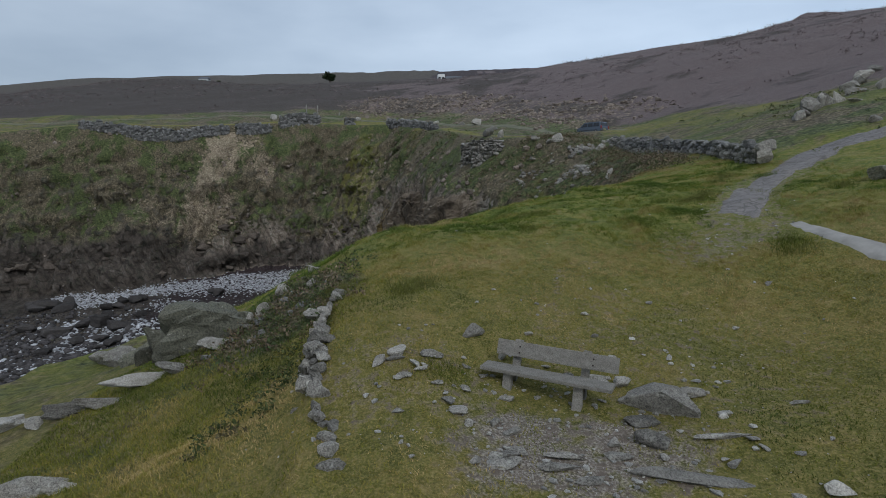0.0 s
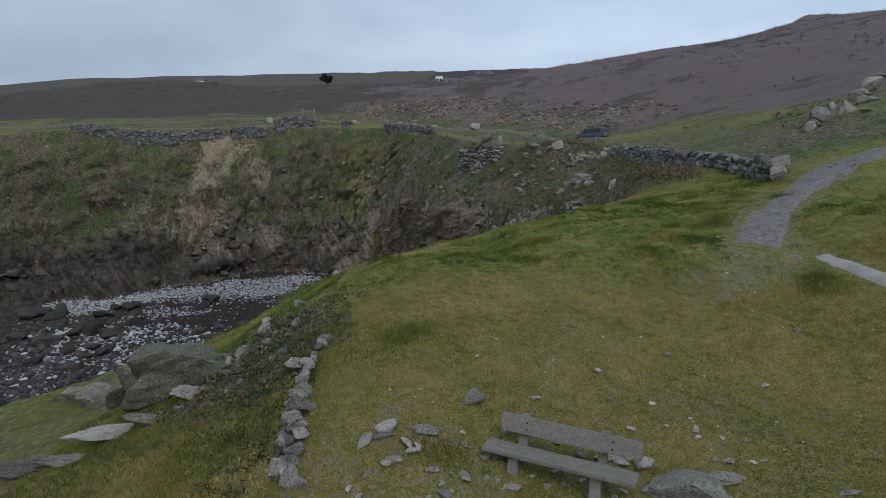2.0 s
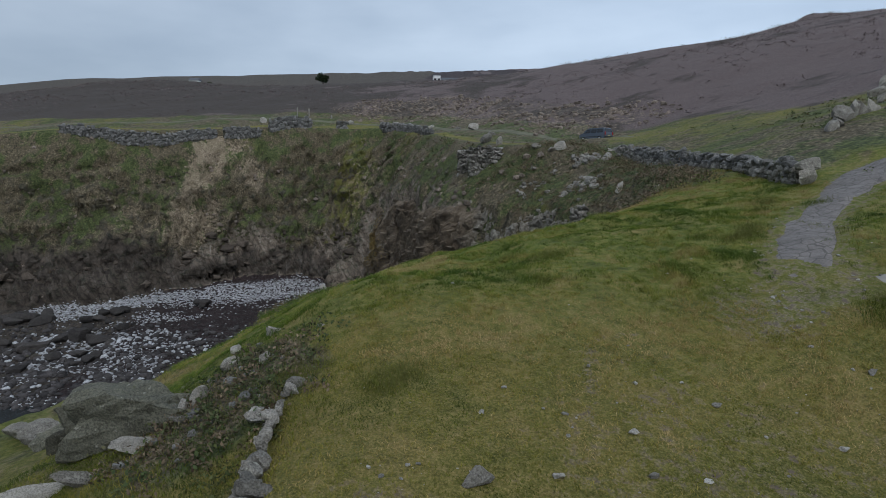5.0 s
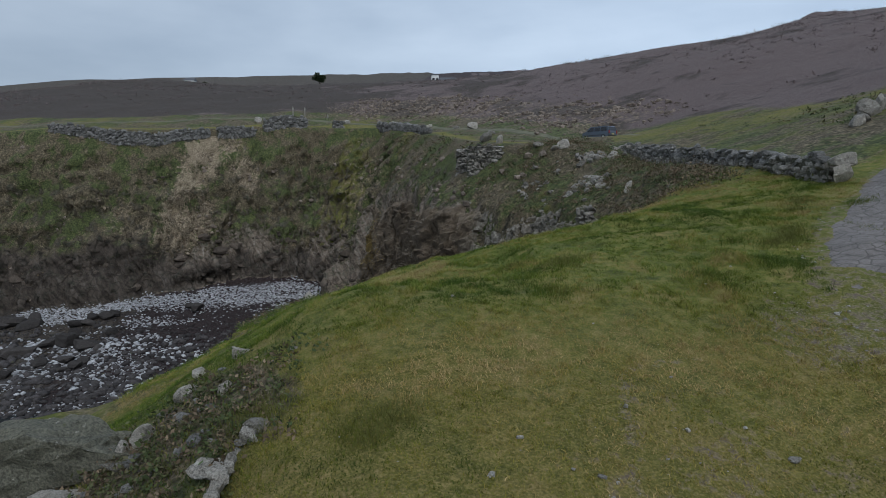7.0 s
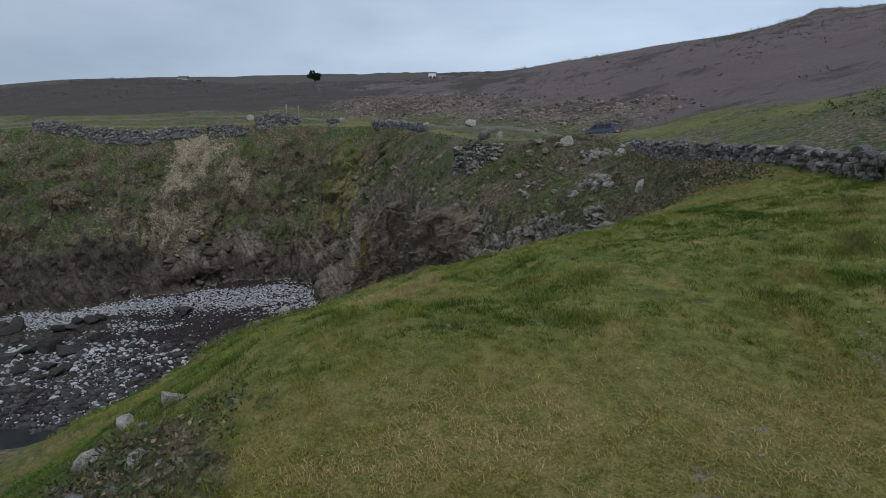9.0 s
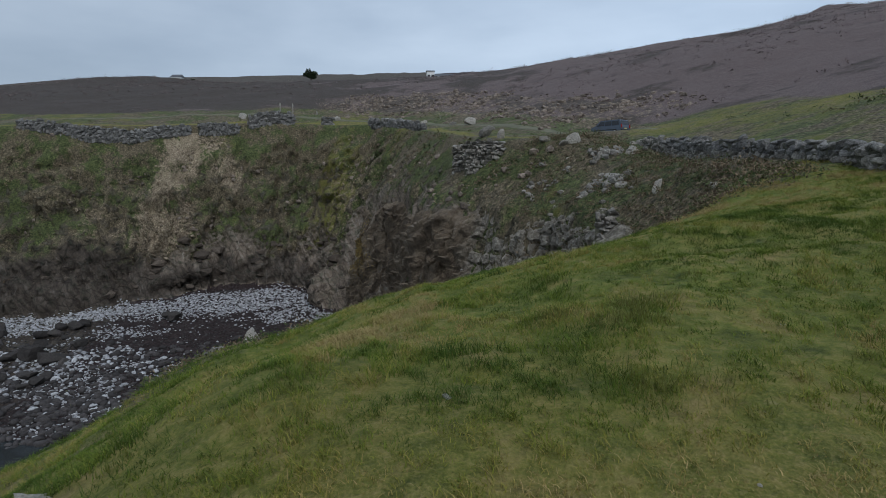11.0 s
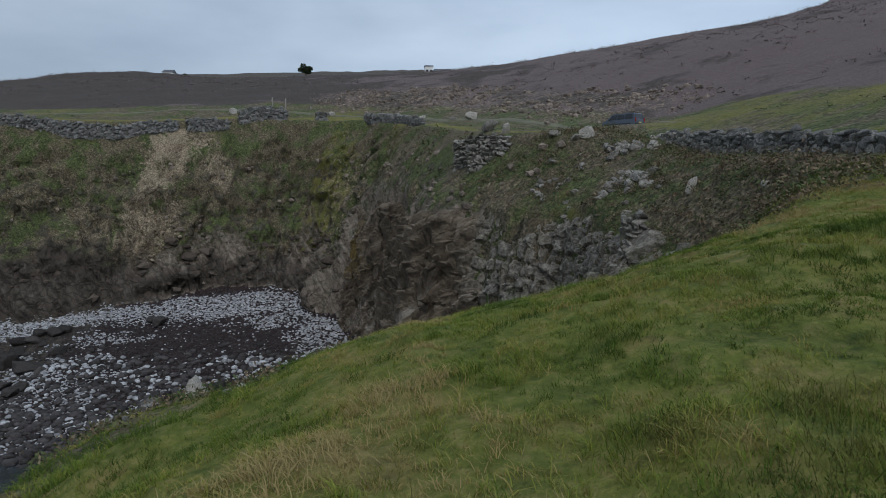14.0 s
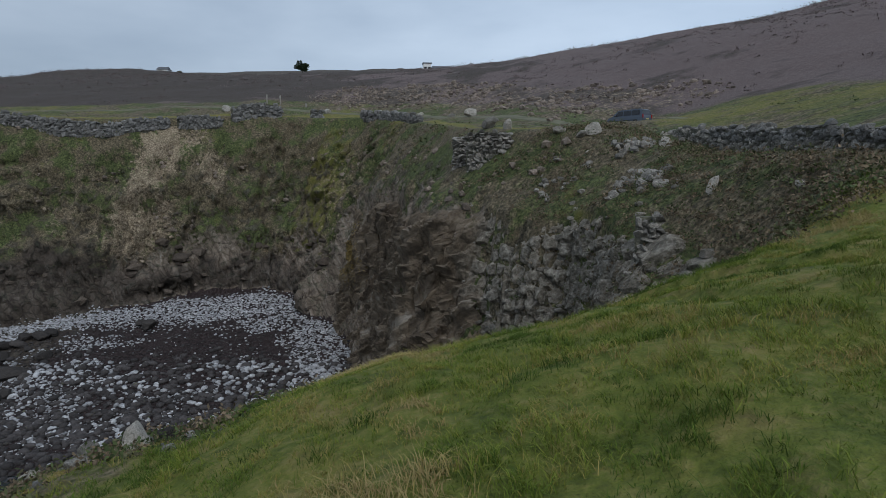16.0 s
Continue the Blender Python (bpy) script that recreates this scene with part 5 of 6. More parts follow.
def dry_wall(name, label, pts, stone, depth, seed, mat, single, batter=0.0, cap=True, group="dry stone walls"):
    """Courses of rough stones along a line; pts: x, y, base, top. single: every stone a part of its own."""
    root = thing(name, label, "wall", (pts[0][0], pts[0][1], pts[0][2]), 0, group)
    ox = np.array(pts[0][:3])
    rng = np.random.default_rng(seed)
    line, t = wall_line(pts, 0.1)
    heading = np.arctan2(np.gradient(line[:, 1]), np.gradient(line[:, 0]))
    protos = [rock_shape(seed + k, 2 if single else 1, 10, 0.10, 0.42, 0.45, 0.95) for k in range(14)]
    meshes = []
    if single:
        for v, f in protos:
            o = mesh_object("stone", v, f, mat)
            meshes.append(o.data)
            bpy.data.objects.remove(o)
    vs, fs, base = [], [], 0
    tallest = float((line[:, 3] - line[:, 2]).max())
    z_rel, made = 0.0, 0
    while z_rel < tallest:
        course = stone * rng.uniform(0.6, 1.1)
        s = rng.uniform(0, stone)
        while s < t[-1]:
            w = stone * rng.uniform(0.45, 1.7)
            i = min(int((s + w / 2) / 0.1), len(t) - 1)
            x, y, zb, zt = line[i]
            if zb + z_rel + course * 0.5 < zt + rng.uniform(-0.3, 0.08):
                nx_, ny_ = -math.sin(heading[i]), math.cos(heading[i])
                off = batter * z_rel + rng.uniform(-0.05, 0.05)
                c = np.array((x + nx_ * off, y + ny_ * off, zb + z_rel + course / 2))
                size = np.array((w * 0.72, depth * rng.uniform(1.0, 1.4) / 2, course * 0.78 * rng.uniform(0.8, 1.25))) * (1.0 if single else 1.2)
                turn = (rng.uniform(-0.2, 0.2), rng.uniform(-0.3, 0.3), heading[i] + rng.uniform(-0.2, 0.2))
                k = int(rng.integers(len(protos)))
                if single and made < 300:
                    ob = new("stone", meshes[k])
                    ob.parent = root
                    ob.matrix_basis = Matrix.LocRotScale(Vector(c - ox), Euler(turn), Vector(size))
                    made += 1
                else:
                    v, f = protos[k]
                    vs.append((v * size) @ rot(*turn).T + c - ox)
                    fs.append(f + base)
                    base += len(v)
            s += w
        z_rel += course * 0.92
    if vs:
        ob = mesh_object("stonework", np.concatenate(vs), np.concatenate(fs), WALL_ISLAND)
        ob.parent = root
        ob["kind"] = "stuff"
    # packed core behind the stones, its dark tone standing in for shadow in the gaps
    core = []
    for i in range(0, len(t), 6):
        x, y, zb, zt = line[i]
        nx_, ny_ = -math.sin(heading[i]), math.cos(heading[i])
        for sgn in (-0.16, 0.3):
            core += [(x + nx_ * depth * sgn - ox[0], y + ny_ * depth * sgn - ox[1], zb - 0.3 - ox[2]), (x + nx_ * depth * sgn - ox[0], y + ny_ * depth * sgn - ox[1], max(zb, zt - 0.15) - ox[2])]
    q = []
    for k in range(len(core) // 4 - 1):
        a = 4 * k
        q += [(a, a + 4, a + 5, a + 1), (a + 2, a + 3, a + 7, a + 6), (a + 1, a + 5, a + 7, a + 3)]
    c = mesh_object("core", core, q, CRAG_STONE)
    c.parent = root
    return root


def along_ground(pts, height, sink=0.15):
    """Wall points x, y, base, top from plan points and heights."""
    return [(x, y, ground_at(x, y) - sink, ground_at(x, y) - sink + h) for (x, y), h in zip(pts, height)]


RIGHT_WALL = [(14.4, 30.4, 4.15, 5.25), (14.4, 33, 4.35, 5.45), (14.2, 38.8, 4.75, 5.95), (14.1, 44.6, 5.2, 6.45), (14.15, 50, 5.45, 6.8), (14.2, 54, 6.2, 7.1), (14.0, 58.5, 6.9, 7.45)]
dry_wall("dry_stone_wall", "grey lichened dry stone wall beside the coast road", RIGHT_WALL, 0.27, 0.5, 2000, WALL_STONE, True)
rock("wall_end_block", (14.35, 29.7, 4.35), (0.55, 0.42, 0.36), 2100, GREY_STONE, "large squared block ending the dry stone wall", (0, 0, 5), 3, 7, 0.1, 0.5, 0.1, "", "stone")
rock("wall_end_block", (14.4, 29.9, 4.9), (0.42, 0.36, 0.26), 2101, GREY_STONE, "squared block topping the wall's end", (0, 0, 12), 3, 7, 0.1, 0.5, 0.05, "", "stone")

LEFT_A = along_ground([(-66, 105.2), (-60, 105.3), (-56, 106.0), (-50, 107.9), (-46, 109.6), (-42.3, 111.4)], (1.5, 1.9, 2.6, 2.2, 1.9, 1.7), 0.4)
LEFT_B = along_ground([(-41.2, 111.9), (-38, 113.2), (-35.3, 114.3)], (2.1, 2.2, 1.7), 0.4)
LEFT_C = along_ground([(-34.0, 114.8), (-30, 116.0), (-26.8, 116.8)], (2.3, 2.6, 2.2), 0.4)
dry_wall("retaining_wall", "long grey drystone retaining wall along the cliff top", LEFT_A, 0.42, 0.7, 2200, WALL_STONE, False)
dry_wall("retaining_wall", "short grey drystone retaining wall over pale scree", LEFT_B, 0.42, 0.7, 2300, WALL_STONE, False)
dry_wall("retaining_wall", "tall grey drystone retaining wall at the cliff top", LEFT_C, 0.42, 0.7, 2400, WALL_STONE, False)
dry_wall("retaining_wall", "broken drystone wall half buried in green scrub", along_ground([(-22, 116.4), (-20, 115.8)], (1.4, 1.4)), 0.5, 0.7, 2450, WALL_STONE, False)
dry_wall("retaining_wall", "low broken drystone wall along the cliff top", along_ground([(-13.5, 113.2), (-9.5, 107.5), (-6.0, 101.0), (-3.6, 95.5)], (1.6, 1.5, 1.6, 1.2), 0.5), 0.5, 0.7, 2500, WALL_STONE, False)


def pier(name, label, x, y, z_base, z_top, length, heading, stone, seed):
    """A stone-built pier on the slope: a battered face of rough courses."""
    dx, dy = math.cos(heading) * length / 2, math.sin(heading) * length / 2
    return dry_wall(name, label, [(x - dx, y - dy, z_base, z_top), (x + dx, y + dy, z_base, z_top)], stone, 1.0, seed, WALL_STONE, True, 0.0)


pier("stone_buttress", "stepped drystone buttress under the road's edge", 3.0, 65.6, 4.0, 7.9, 3.4, radians(-18), 0.30, 2600)
pier("stone_buttress", "narrow drystone buttress beside the larger one", 0.95, 68.6, 4.2, 7.7, 1.3, radians(-30), 0.30, 2700)
pier("masonry_pillar", "small pillar of stacked flat stones on the slope", 8.2, 44.6, 0.2, 2.9, 0.9, radians(-15), 0.32, 2800)

# ---- shore boulders ----
rng = np.random.default_rng(77)
for k in range(46):
    x, y = rng.uniform(-74, -46), rng.uniform(74, 93)
    if y < 78 and x > -52:
        continue
    s = rng.uniform(0.5, 1.5) * (1.2 if x < -60 else 0.9)
    rock("shore_boulder", (x, y), (s * 1.3, s, s * 0.7), 3000 + k, DARK_STONE, "dark wet boulder at the head of the cove", (rng.uniform(-12, 12), rng.uniform(-12, 12), rng.uniform(0, 180)), 2, 9, 0.14, 0.1, 0.25, "shore boulders", "boulder")
for k, (x, y, s) in enumerate(((-51, 84.5, 1.7), (-48.5, 83.5, 1.6), (-56, 82, 1.6), (-46, 79.5, 0.9), (-47.5, 78, 0.8), (-38.5, 94.5, 1.3), (-39.6, 95.5, 0.9))):
    rock("shore_boulder", (x, y), (s * 1.35, s * 0.9, s * 0.62), 3100 + k, DARK_STONE, "large dark boulder lying on the shingle", (0, 5, 20 * k), 3, 8, 0.12, 0.1, 0.22, "shore boulders", "boulder")


# ---- van on the road ----
def make_van():
    yaw = math.degrees(math.atan2(0.79, -0.62))
    x, y = 15.3, 72.3
    z = ground_at(x, y) + 0.0
    van = thing("van", "slate-blue passenger van parked on the coast road", "van", (x, y, z), yaw)
    # local: x to the front, y to its left, z up
    prof = [(-1.93, 0.30), (-1.95, 0.75), (-1.86, 1.10), (-1.76, 1.46), (-1.60, 1.54), (0.55, 1.54), (0.85, 1.47), (1.42, 0.98), (1.88, 0.86), (1.96, 0.62), (1.95, 0.30)]
    bm = bmesh.new()
    rings = []
    for side in (-1, 1):
        rings.append([bm.verts.new((px, side * (0.78 - 0.10 * max(0, pz - 0.9) / 0.6), pz)) for px, pz in prof])
    n = len(prof)
    for k in range(n):
        bm.faces.new((rings[0][k], rings[0][(k + 1) % n], rings[1][(k + 1) % n], rings[1][k]))
    bm.faces.new(rings[1])
    bm.faces.new(rings[0][::-1])
    bmesh.ops.recalc_face_normals(bm, faces=bm.faces[:])
    bmesh.ops.bevel(bm, geom=bm.edges[:], offset=0.04, segments=2, affect='EDGES')
    body = part("body", bm, VAN_PAINT, van)

    def pane(name, corners, mat, parent, label=""):
        bm = bmesh.new()
        vs = [bm.verts.new(c) for c in corners]
        fc = bm.faces.new(vs)
        r = bmesh.ops.extrude_face_region(bm, geom=[fc])
        bm.normal_update()
        for v in r["geom"]:
            if isinstance(v, bmesh.types.BMVert):
                v.co += fc.normal * 0.012
        return part(name, bm, mat, parent, label)
    for side in (-1, 1):
        y0, y1 = side * 0.782, side * 0.708
        for x0, x1, x2, x3 in ((-1.66, -0.78, -0.80, -1.58), (-0.70, 0.12, 0.10, -0.68), (0.20, 1.10, 0.70, 0.18)):
            c = [(x0, y0, 0.98), (x1, y0, 0.98), (x2, y1, 1.42), (x3, y1, 1.42)]
            pane("side_window", c if side < 0 else c[::-1], VAN_GLASS, body)
        bm = box(bmesh.new(), (0.14, 0.10, 0.12), (1.0, side * 0.87, 1.02), 0.03)
        part("mirror", bm, VAN_TRIM, body)
        bm = box(bmesh.new(), (0.05, 0.13, 0.34), (-1.95, side * 0.68, 0.86), 0.015)
        part("tail_light", bm, LAMP_RED, body, "red tail light")
        bm = box(bmesh.new(), (0.10, 0.28, 0.14), (1.90, side * 0.56, 0.72), 0.03)
        part("headlight", bm, LAMP_CLEAR, body, "clear headlight")
        bm = box(bmesh.new(), (2.6, 0.03, 0.06), (-0.1, side * 0.79, 0.55), 0.01)
        part("side_moulding", bm, VAN_TRIM, body)
    pane("rear_window", [(-1.895, -0.66, 1.02), (-1.785, -0.60, 1.43), (-1.785, 0.60, 1.43), (-1.895, 0.66, 1.02)][::-1], VAN_GLASS, body, "dark rear window")
    pane("windscreen", [(0.92, -0.62, 1.45), (1.42, -0.68, 1.02), (1.42, 0.68, 1.02), (0.92, 0.62, 1.45)], VAN_GLASS, body)
    part("rear_bumper", box(bmesh.new(), (0.12, 1.5, 0.22), (-1.96, 0, 0.40), 0.04), VAN_TRIM, body)
    part("front_bumper", box(bmesh.new(), (0.12, 1.5, 0.22), (1.96, 0, 0.40), 0.04), VAN_TRIM, body)
    part("plate", box(bmesh.new(), (0.02, 0.42, 0.10), (-1.975, 0, 0.62), 0.0), PLATE_MAT, body, "pale blank number plate")
    for wx in (-1.2, 1.25):
        for side in (-1, 1):
            bm = bmesh.new()
            turn = Matrix.Translation((wx, side * 0.70, 0.29)) @ Matrix.Rotation(radians(90), 4, 'X')
            bmesh.ops.create_cone(bm, cap_ends=True, segments=24, radius1=0.29, radius2=0.29, depth=0.19, matrix=turn)
            wheel = part("wheel", bm, RUBBER, van, "black tyre on an alloy rim")
            bm = bmesh.new()
            bmesh.ops.create_cone(bm, cap_ends=True, segments=20, radius1=0.18, radius2=0.16, depth=0.21, matrix=turn)
            part("rim", bm, ALLOY, wheel)
    return van


van = make_van()
van.scale = (0.9, 0.9, 0.9)


# ---- posts, tree and buildings far off ----
def make_post(x, y, h, seed):
    post = thing("sign_post", "weathered wooden post with a small pale panel", "post", (x, y, ground_at(x, y) - 0.2), 8 * seed, "posts above the wall")
    part("shaft", box(bmesh.new(), (0.18, 0.18, h + 0.2), (0, 0, h / 2), 0.02), WOOD_GREY, post)
    part("panel", box(bmesh.new(), (0.24, 0.05, 0.40), (0, -0.115, h - 0.30), 0.01), FOOTPATH_MAT, post, "small pale panel")


make_post(-31.0, 123.6, 1.75, 1)
make_post(-28.9, 124.2, 1.75, 2)
make_post(-24.5, 124.0, 0.8, 3)


def leaf_cloud(rng, n, radius, size):
    """Leaves as folded quads scattered through a ragged crown."""
    p = rng.normal(size=(n, 3))
    p /= np.linalg.norm(p, axis=1)[:, None]
    r = rng.uniform(0.35, 1.0, n) ** 0.5
    p = p * r[:, None] * radius
    a, b = rng.normal(size=(n, 3)), rng.normal(size=(n, 3))
    a /= np.linalg.norm(a, axis=1)[:, None]
    b -= a * (a * b).sum(1)[:, None]
    b /= np.linalg.norm(b, axis=1)[:, None]
    s = size * rng.uniform(0.6, 1.3, n)[:, None]
    v = np.stack([p - a * s, p + b * s * 0.5, p + a * s, p - b * s * 0.5], 1)
    return v.reshape(-1, 3), np.arange(4 * n).reshape(-1, 4)


def make_tree(x, y, height, seed):
    rng = np.random.default_rng(seed)
    tree = thing("tree", "dark wind-shaped tree standing on the skyline", "tree", (x, y, ground_at(x, y) - 0.3), 0)
    bm = bmesh.new()
    bmesh.ops.create_cone(bm, cap_ends=True, segments=9, radius1=0.28, radius2=0.12, depth=height * 0.6, matrix=Matrix.Translation((0, 0, height * 0.3)))
    for k in range(7):
        a = k * 0.9
        bmesh.ops.create_cone(bm, cap_ends=True, segments=6, radius1=0.09, radius2=0.03, depth=height * 0.45,
                              matrix=Matrix.Translation((math.cos(a) * height * 0.16, math.sin(a) * height * 0.16, height * (0.42 + 0.03 * k))) @ Euler((0, radians(50), a)).to_matrix().to_4x4())
    part("trunk", bm, BARK, tree)
    vs, fs, base = [], [], 0
    for k in range(16):
        a, r = rng.uniform(0, 6.3), rng.uniform(0, 0.36) * height
        v, f = leaf_cloud(rng, 130, np.array((0.24, 0.24, 0.17)) * height * rng.uniform(0.7, 1.2), 0.22)
        vs.append(v + (math.cos(a) * r * 1.25, math.sin(a) * r, height * rng.uniform(0.42, 0.88)))
        fs.append(f + base)
        base += len(v)
    crown = mesh_object("crown", np.concatenate(vs), np.concatenate(fs), LEAF_MAT)
    crown.parent = tree
    g = rng.uniform(0.6, 1.3, base // 4).repeat(4)[:, None]
    set_colour(crown, "tint", np.array((0.028, 0.042, 0.018)) * g)


make_tree(-39.2, 183.0, 3.6, 11)


def make_house(x, y, size, rz, label, z_up=0.0, flat=False):
    w, d, h = size
    house = thing("house", label, "house", (x, y, ground_at(x, y) - 0.4 + z_up), rz, "far buildings")
    walls = part("wall", box(bmesh.new(), (w, d, h + 0.4), (0, 0, (h + 0.4) / 2), 0.03), RENDER_WALL, house)
    bm = bmesh.new()
    if flat:
        box(bm, (w + 0.3, d + 0.3, 0.2), (0, 0, h + 0.5), 0.02)
    else:
        v = [bm.verts.new(c) for c in ((-w / 2 - 0.2, -d / 2 - 0.2, h + 0.4), (w / 2 + 0.2, -d / 2 - 0.2, h + 0.4), (w / 2 + 0.2, d / 2 + 0.2, h + 0.4), (-w / 2 - 0.2, d / 2 + 0.2, h + 0.4), (-w / 2, 0, h + 1.3), (w / 2, 0, h + 1.3))]
        for q in ((0, 1, 5, 4), (2, 3, 4, 5), (1, 2, 5), (3, 0, 4), (3, 2, 1, 0)):
            bm.faces.new([v[k] for k in q])
    part("roof", bm, SLATE, house, "grey slate roof")
    for wx in (-w * 0.25, w * 0.25):
        part("window", box(bmesh.new(), (0.7, 0.08, 0.8), (wx, -d / 2 - 0.03, h * 0.55), 0.01), VAN_GLASS, walls, "small dark window")


make_house(-6.2, 179.4, (2.0, 2.0, 1.9), 8, "small white building on the skyline", -0.7, True)
make_house(-2.6, 181, (4.6, 2.7, 0.7), 4, "low grey-roofed building behind the ridge", -0.9)
make_house(-84.5, 201, (3.0, 2.5, 0.9), 0, "small pale hut on the far hilltop", -0.8)
for k, (x, y, s) in enumerate(((-80, 201, 0.7), (-104, 207, 1.0), (-108, 208, 0.8), (-76, 200, 0.5))):
    rock("hilltop_rock", (x, y), (s * 1.4, s, s * 0.7), 3300 + k, CRAG_STONE, "weathered rock on the far hilltop", (0, 0, 20 * k), 2, 8, 0.15, 0.1, 0.2, "hilltop rocks", "rock")


# ---- what nobody could count ----
rng = np.random.default_rng(2024)
PEBBLES = [rock_shape(40 + k, 1, 3, 0.10) for k in range(8)]
CHIPS = [rock_shape(60 + k, 1, 6, 0.15, 0.2) for k in range(8)]


def pebble_share(x, y, z, u, b):
    return smoothstep(0.9, 0.2, z - b) * (z > -21.6)


def pale_share(x, y):
    """Bands of pale cobbles left by the tide: the top of the beach, the right side, and a few streaks."""
    n = fbm(x * 0.09, y * 0.22, 4, 51)
    back = near_line(x, y, [(-60, 95), (-46, 99), (-34, 99.5), (-22, 104), (-16, 99), (-11, 88), (-6, 80)])
    top = smoothstep(5.5, 2.0, back + 3 * n - 2.0 * smoothstep(-30, -20, x))
    streak = smoothstep(0.10, 0.35, n + 0.25 * smoothstep(84, 76, y))
    return np.clip(np.maximum(top, 0.6 * streak), 0.03, 1)


def lay_pebbles(name, label, n, lo, hi, region, keep, mat, sink):
    x, y, z, u, b = sow(rng, n, *region, keep)
    s = rng.uniform(lo, hi, len(x)) ** 1.0
    sc = np.column_stack([s * rng.uniform(0.8, 1.3, len(x)), s * rng.uniform(0.7, 1.0, len(x)), s * rng.uniform(0.4, 0.7, len(x))])
    return scatter(name, PEBBLES, np.column_stack([x, y, z + sc[:, 2] * sink]), sc, rng.uniform(0, 6.3, len(x)), mat, label, "pebbles", True)


COVE = (-66, -2, 66, 108)
lay_pebbles("pale_cobbles", "pale grey sea-worn cobbles across the cove beach", 50000, 0.07, 0.22, COVE, lambda x, y, z, u, b: pebble_share(x, y, z, u, b) * pale_share(x, y), PEBBLE_LIGHT, 0.35)
lay_pebbles("pale_beach_stones", "larger pale stones strewn over the lower beach", 2600, 0.20, 0.46, (-60, -12, 70, 86), lambda x, y, z, u, b: pebble_share(x, y, z, u, b) * np.clip(0.3 + 1.1 * fbm(x * 0.12, y * 0.2, 3, 55), 0, 1), PEBBLE_LIGHT, 0.3)
lay_pebbles("dark_beach_stones", "dark weedy stones over the lower beach", 5200, 0.22, 0.65, (-70, -8, 64, 90), lambda x, y, z, u, b: pebble_share(x, y, z, u, b) * smoothstep(92, 72, y), PEBBLE_DARK, 0.25)
lay_pebbles("dark_shingle", "dark purple shingle over the middle beach", 9000, 0.08, 0.2, COVE, lambda x, y, z, u, b: pebble_share(x, y, z, u, b) * (1 - pale_share(x, y)), PEBBLE_DARK, 0.3)


def gravel_share(x, y, z, u, b):
    g = np.maximum(blob(x, y, 2.3, 9.7, 3.4, 1.9), 0.12 * blob(x, y, 6.9, 18.0, 1.6, 1.6))
    g = np.maximum(g, 0.09 * blob(x, y, 4.4, 12.3, 4.6, 3.6))
    g = np.maximum(g, 0.13 * blob(x, y, -0.2, 11.2, 2.4, 2.2))
    g = np.maximum(g, 0.2 * smoothstep(1.6, 0.9, near_line(x, y, TRACK)) * smoothstep(0.5, 0.9, near_line(x, y, TRACK)))
    g = np.maximum(g, 0.006 * smoothstep(0.25, 0.05, near_line(x, y, [(2.6, 13.6), (2.7, 15.2), (3.1, 16.6), (4.5, 17.3)])))
    g = np.maximum(g, 0.02 * blob(x, y, 5, 13.5, 6, 8))
    return g * np.clip(0.35 + 1.5 * fbm(x * 0.8, y * 0.8, 3, 57), 0.03, 1)


x, y, z, u, b = sow(rng, 34000, -3, 12, 7, 26, gravel_share)
s = 0.010 + 0.055 * rng.uniform(0, 1, len(x)) ** 4.5
scatter("gravel", CHIPS, np.column_stack([x, y, z + s * 0.25]), np.column_stack([s * rng.uniform(0.9, 1.6, len(x)), s, s * 0.6]), rng.uniform(0, 6.3, len(x)), GRAVEL_MAT, "pale stone chips scattered on the worn turf", "gravel")

# rubble breaking through the cliffs, the scar and the banks
x, y, z, u, b = sow(rng, 16000, -80, 8, 60, 121, lambda x, y, z, u, b: smoothstep(0.4, 1.5, u) * smoothstep(1.0, 3.0, z - b) * np.clip(0.10 + 0.8 * fbm(x * 0.14, y * 0.14 + z * 0.1, 4, 61), 0, 0.5))
s = 0.12 + 0.34 * rng.uniform(0, 1, len(x)) ** 2.5
scatter("cliff_stones", CHIPS, np.column_stack([x, y, z + 0.1]), np.column_stack([s * 1.4, s, s * 0.9]), rng.uniform(0, 6.3, len(x)), SCREE_MAT, "loose brown stones caught on the cliff face", "stones")
x, y, z, u, b = sow(rng, 9000, -58, -28, 98, 117, lambda x, y, z, u, b: smoothstep(0.4, 1.2, u) * scar_share(x, z, fbm(x * 0.45, y * 0.45, 3, 23)) * np.clip(0.3 + fbm(x * 0.4, y * 0.4 + z * 0.3, 3, 63), 0, 0.6))
s = 0.10 + 0.22 * rng.uniform(0, 1, len(x)) ** 2
scatter("pale_scree", CHIPS, np.column_stack([x, y, z + 0.08]), np.column_stack([s * 1.4, s, s * 0.9]), rng.uniform(0, 6.3, len(x)), stone_material("buff_scree", (0.13, 0.10, 0.07), (0.40, 0.33, 0.245), 0.05, 1.0, island=True), "buff scree spilling down the cliff scar", "stones")
x, y, z, u, b = sow(rng, 30000, -26, 34, 76, 150, lambda x, y, z, u, b: smoothstep(-3, -6, u) * smoothstep(11, 4, near_line(x, y, [(-20, 132), (-4.5, 126), (4.4, 112), (10.5, 96), (16, 89), (19, 82)]) + 3 * fbm(x * 0.1, y * 0.1, 3, 65)) * np.clip(0.25 + 0.9 * fbm(x * 0.3, y * 0.3, 3, 66), 0, 0.8))
s = 0.12 + 0.30 * rng.uniform(0, 1, len(x)) ** 3
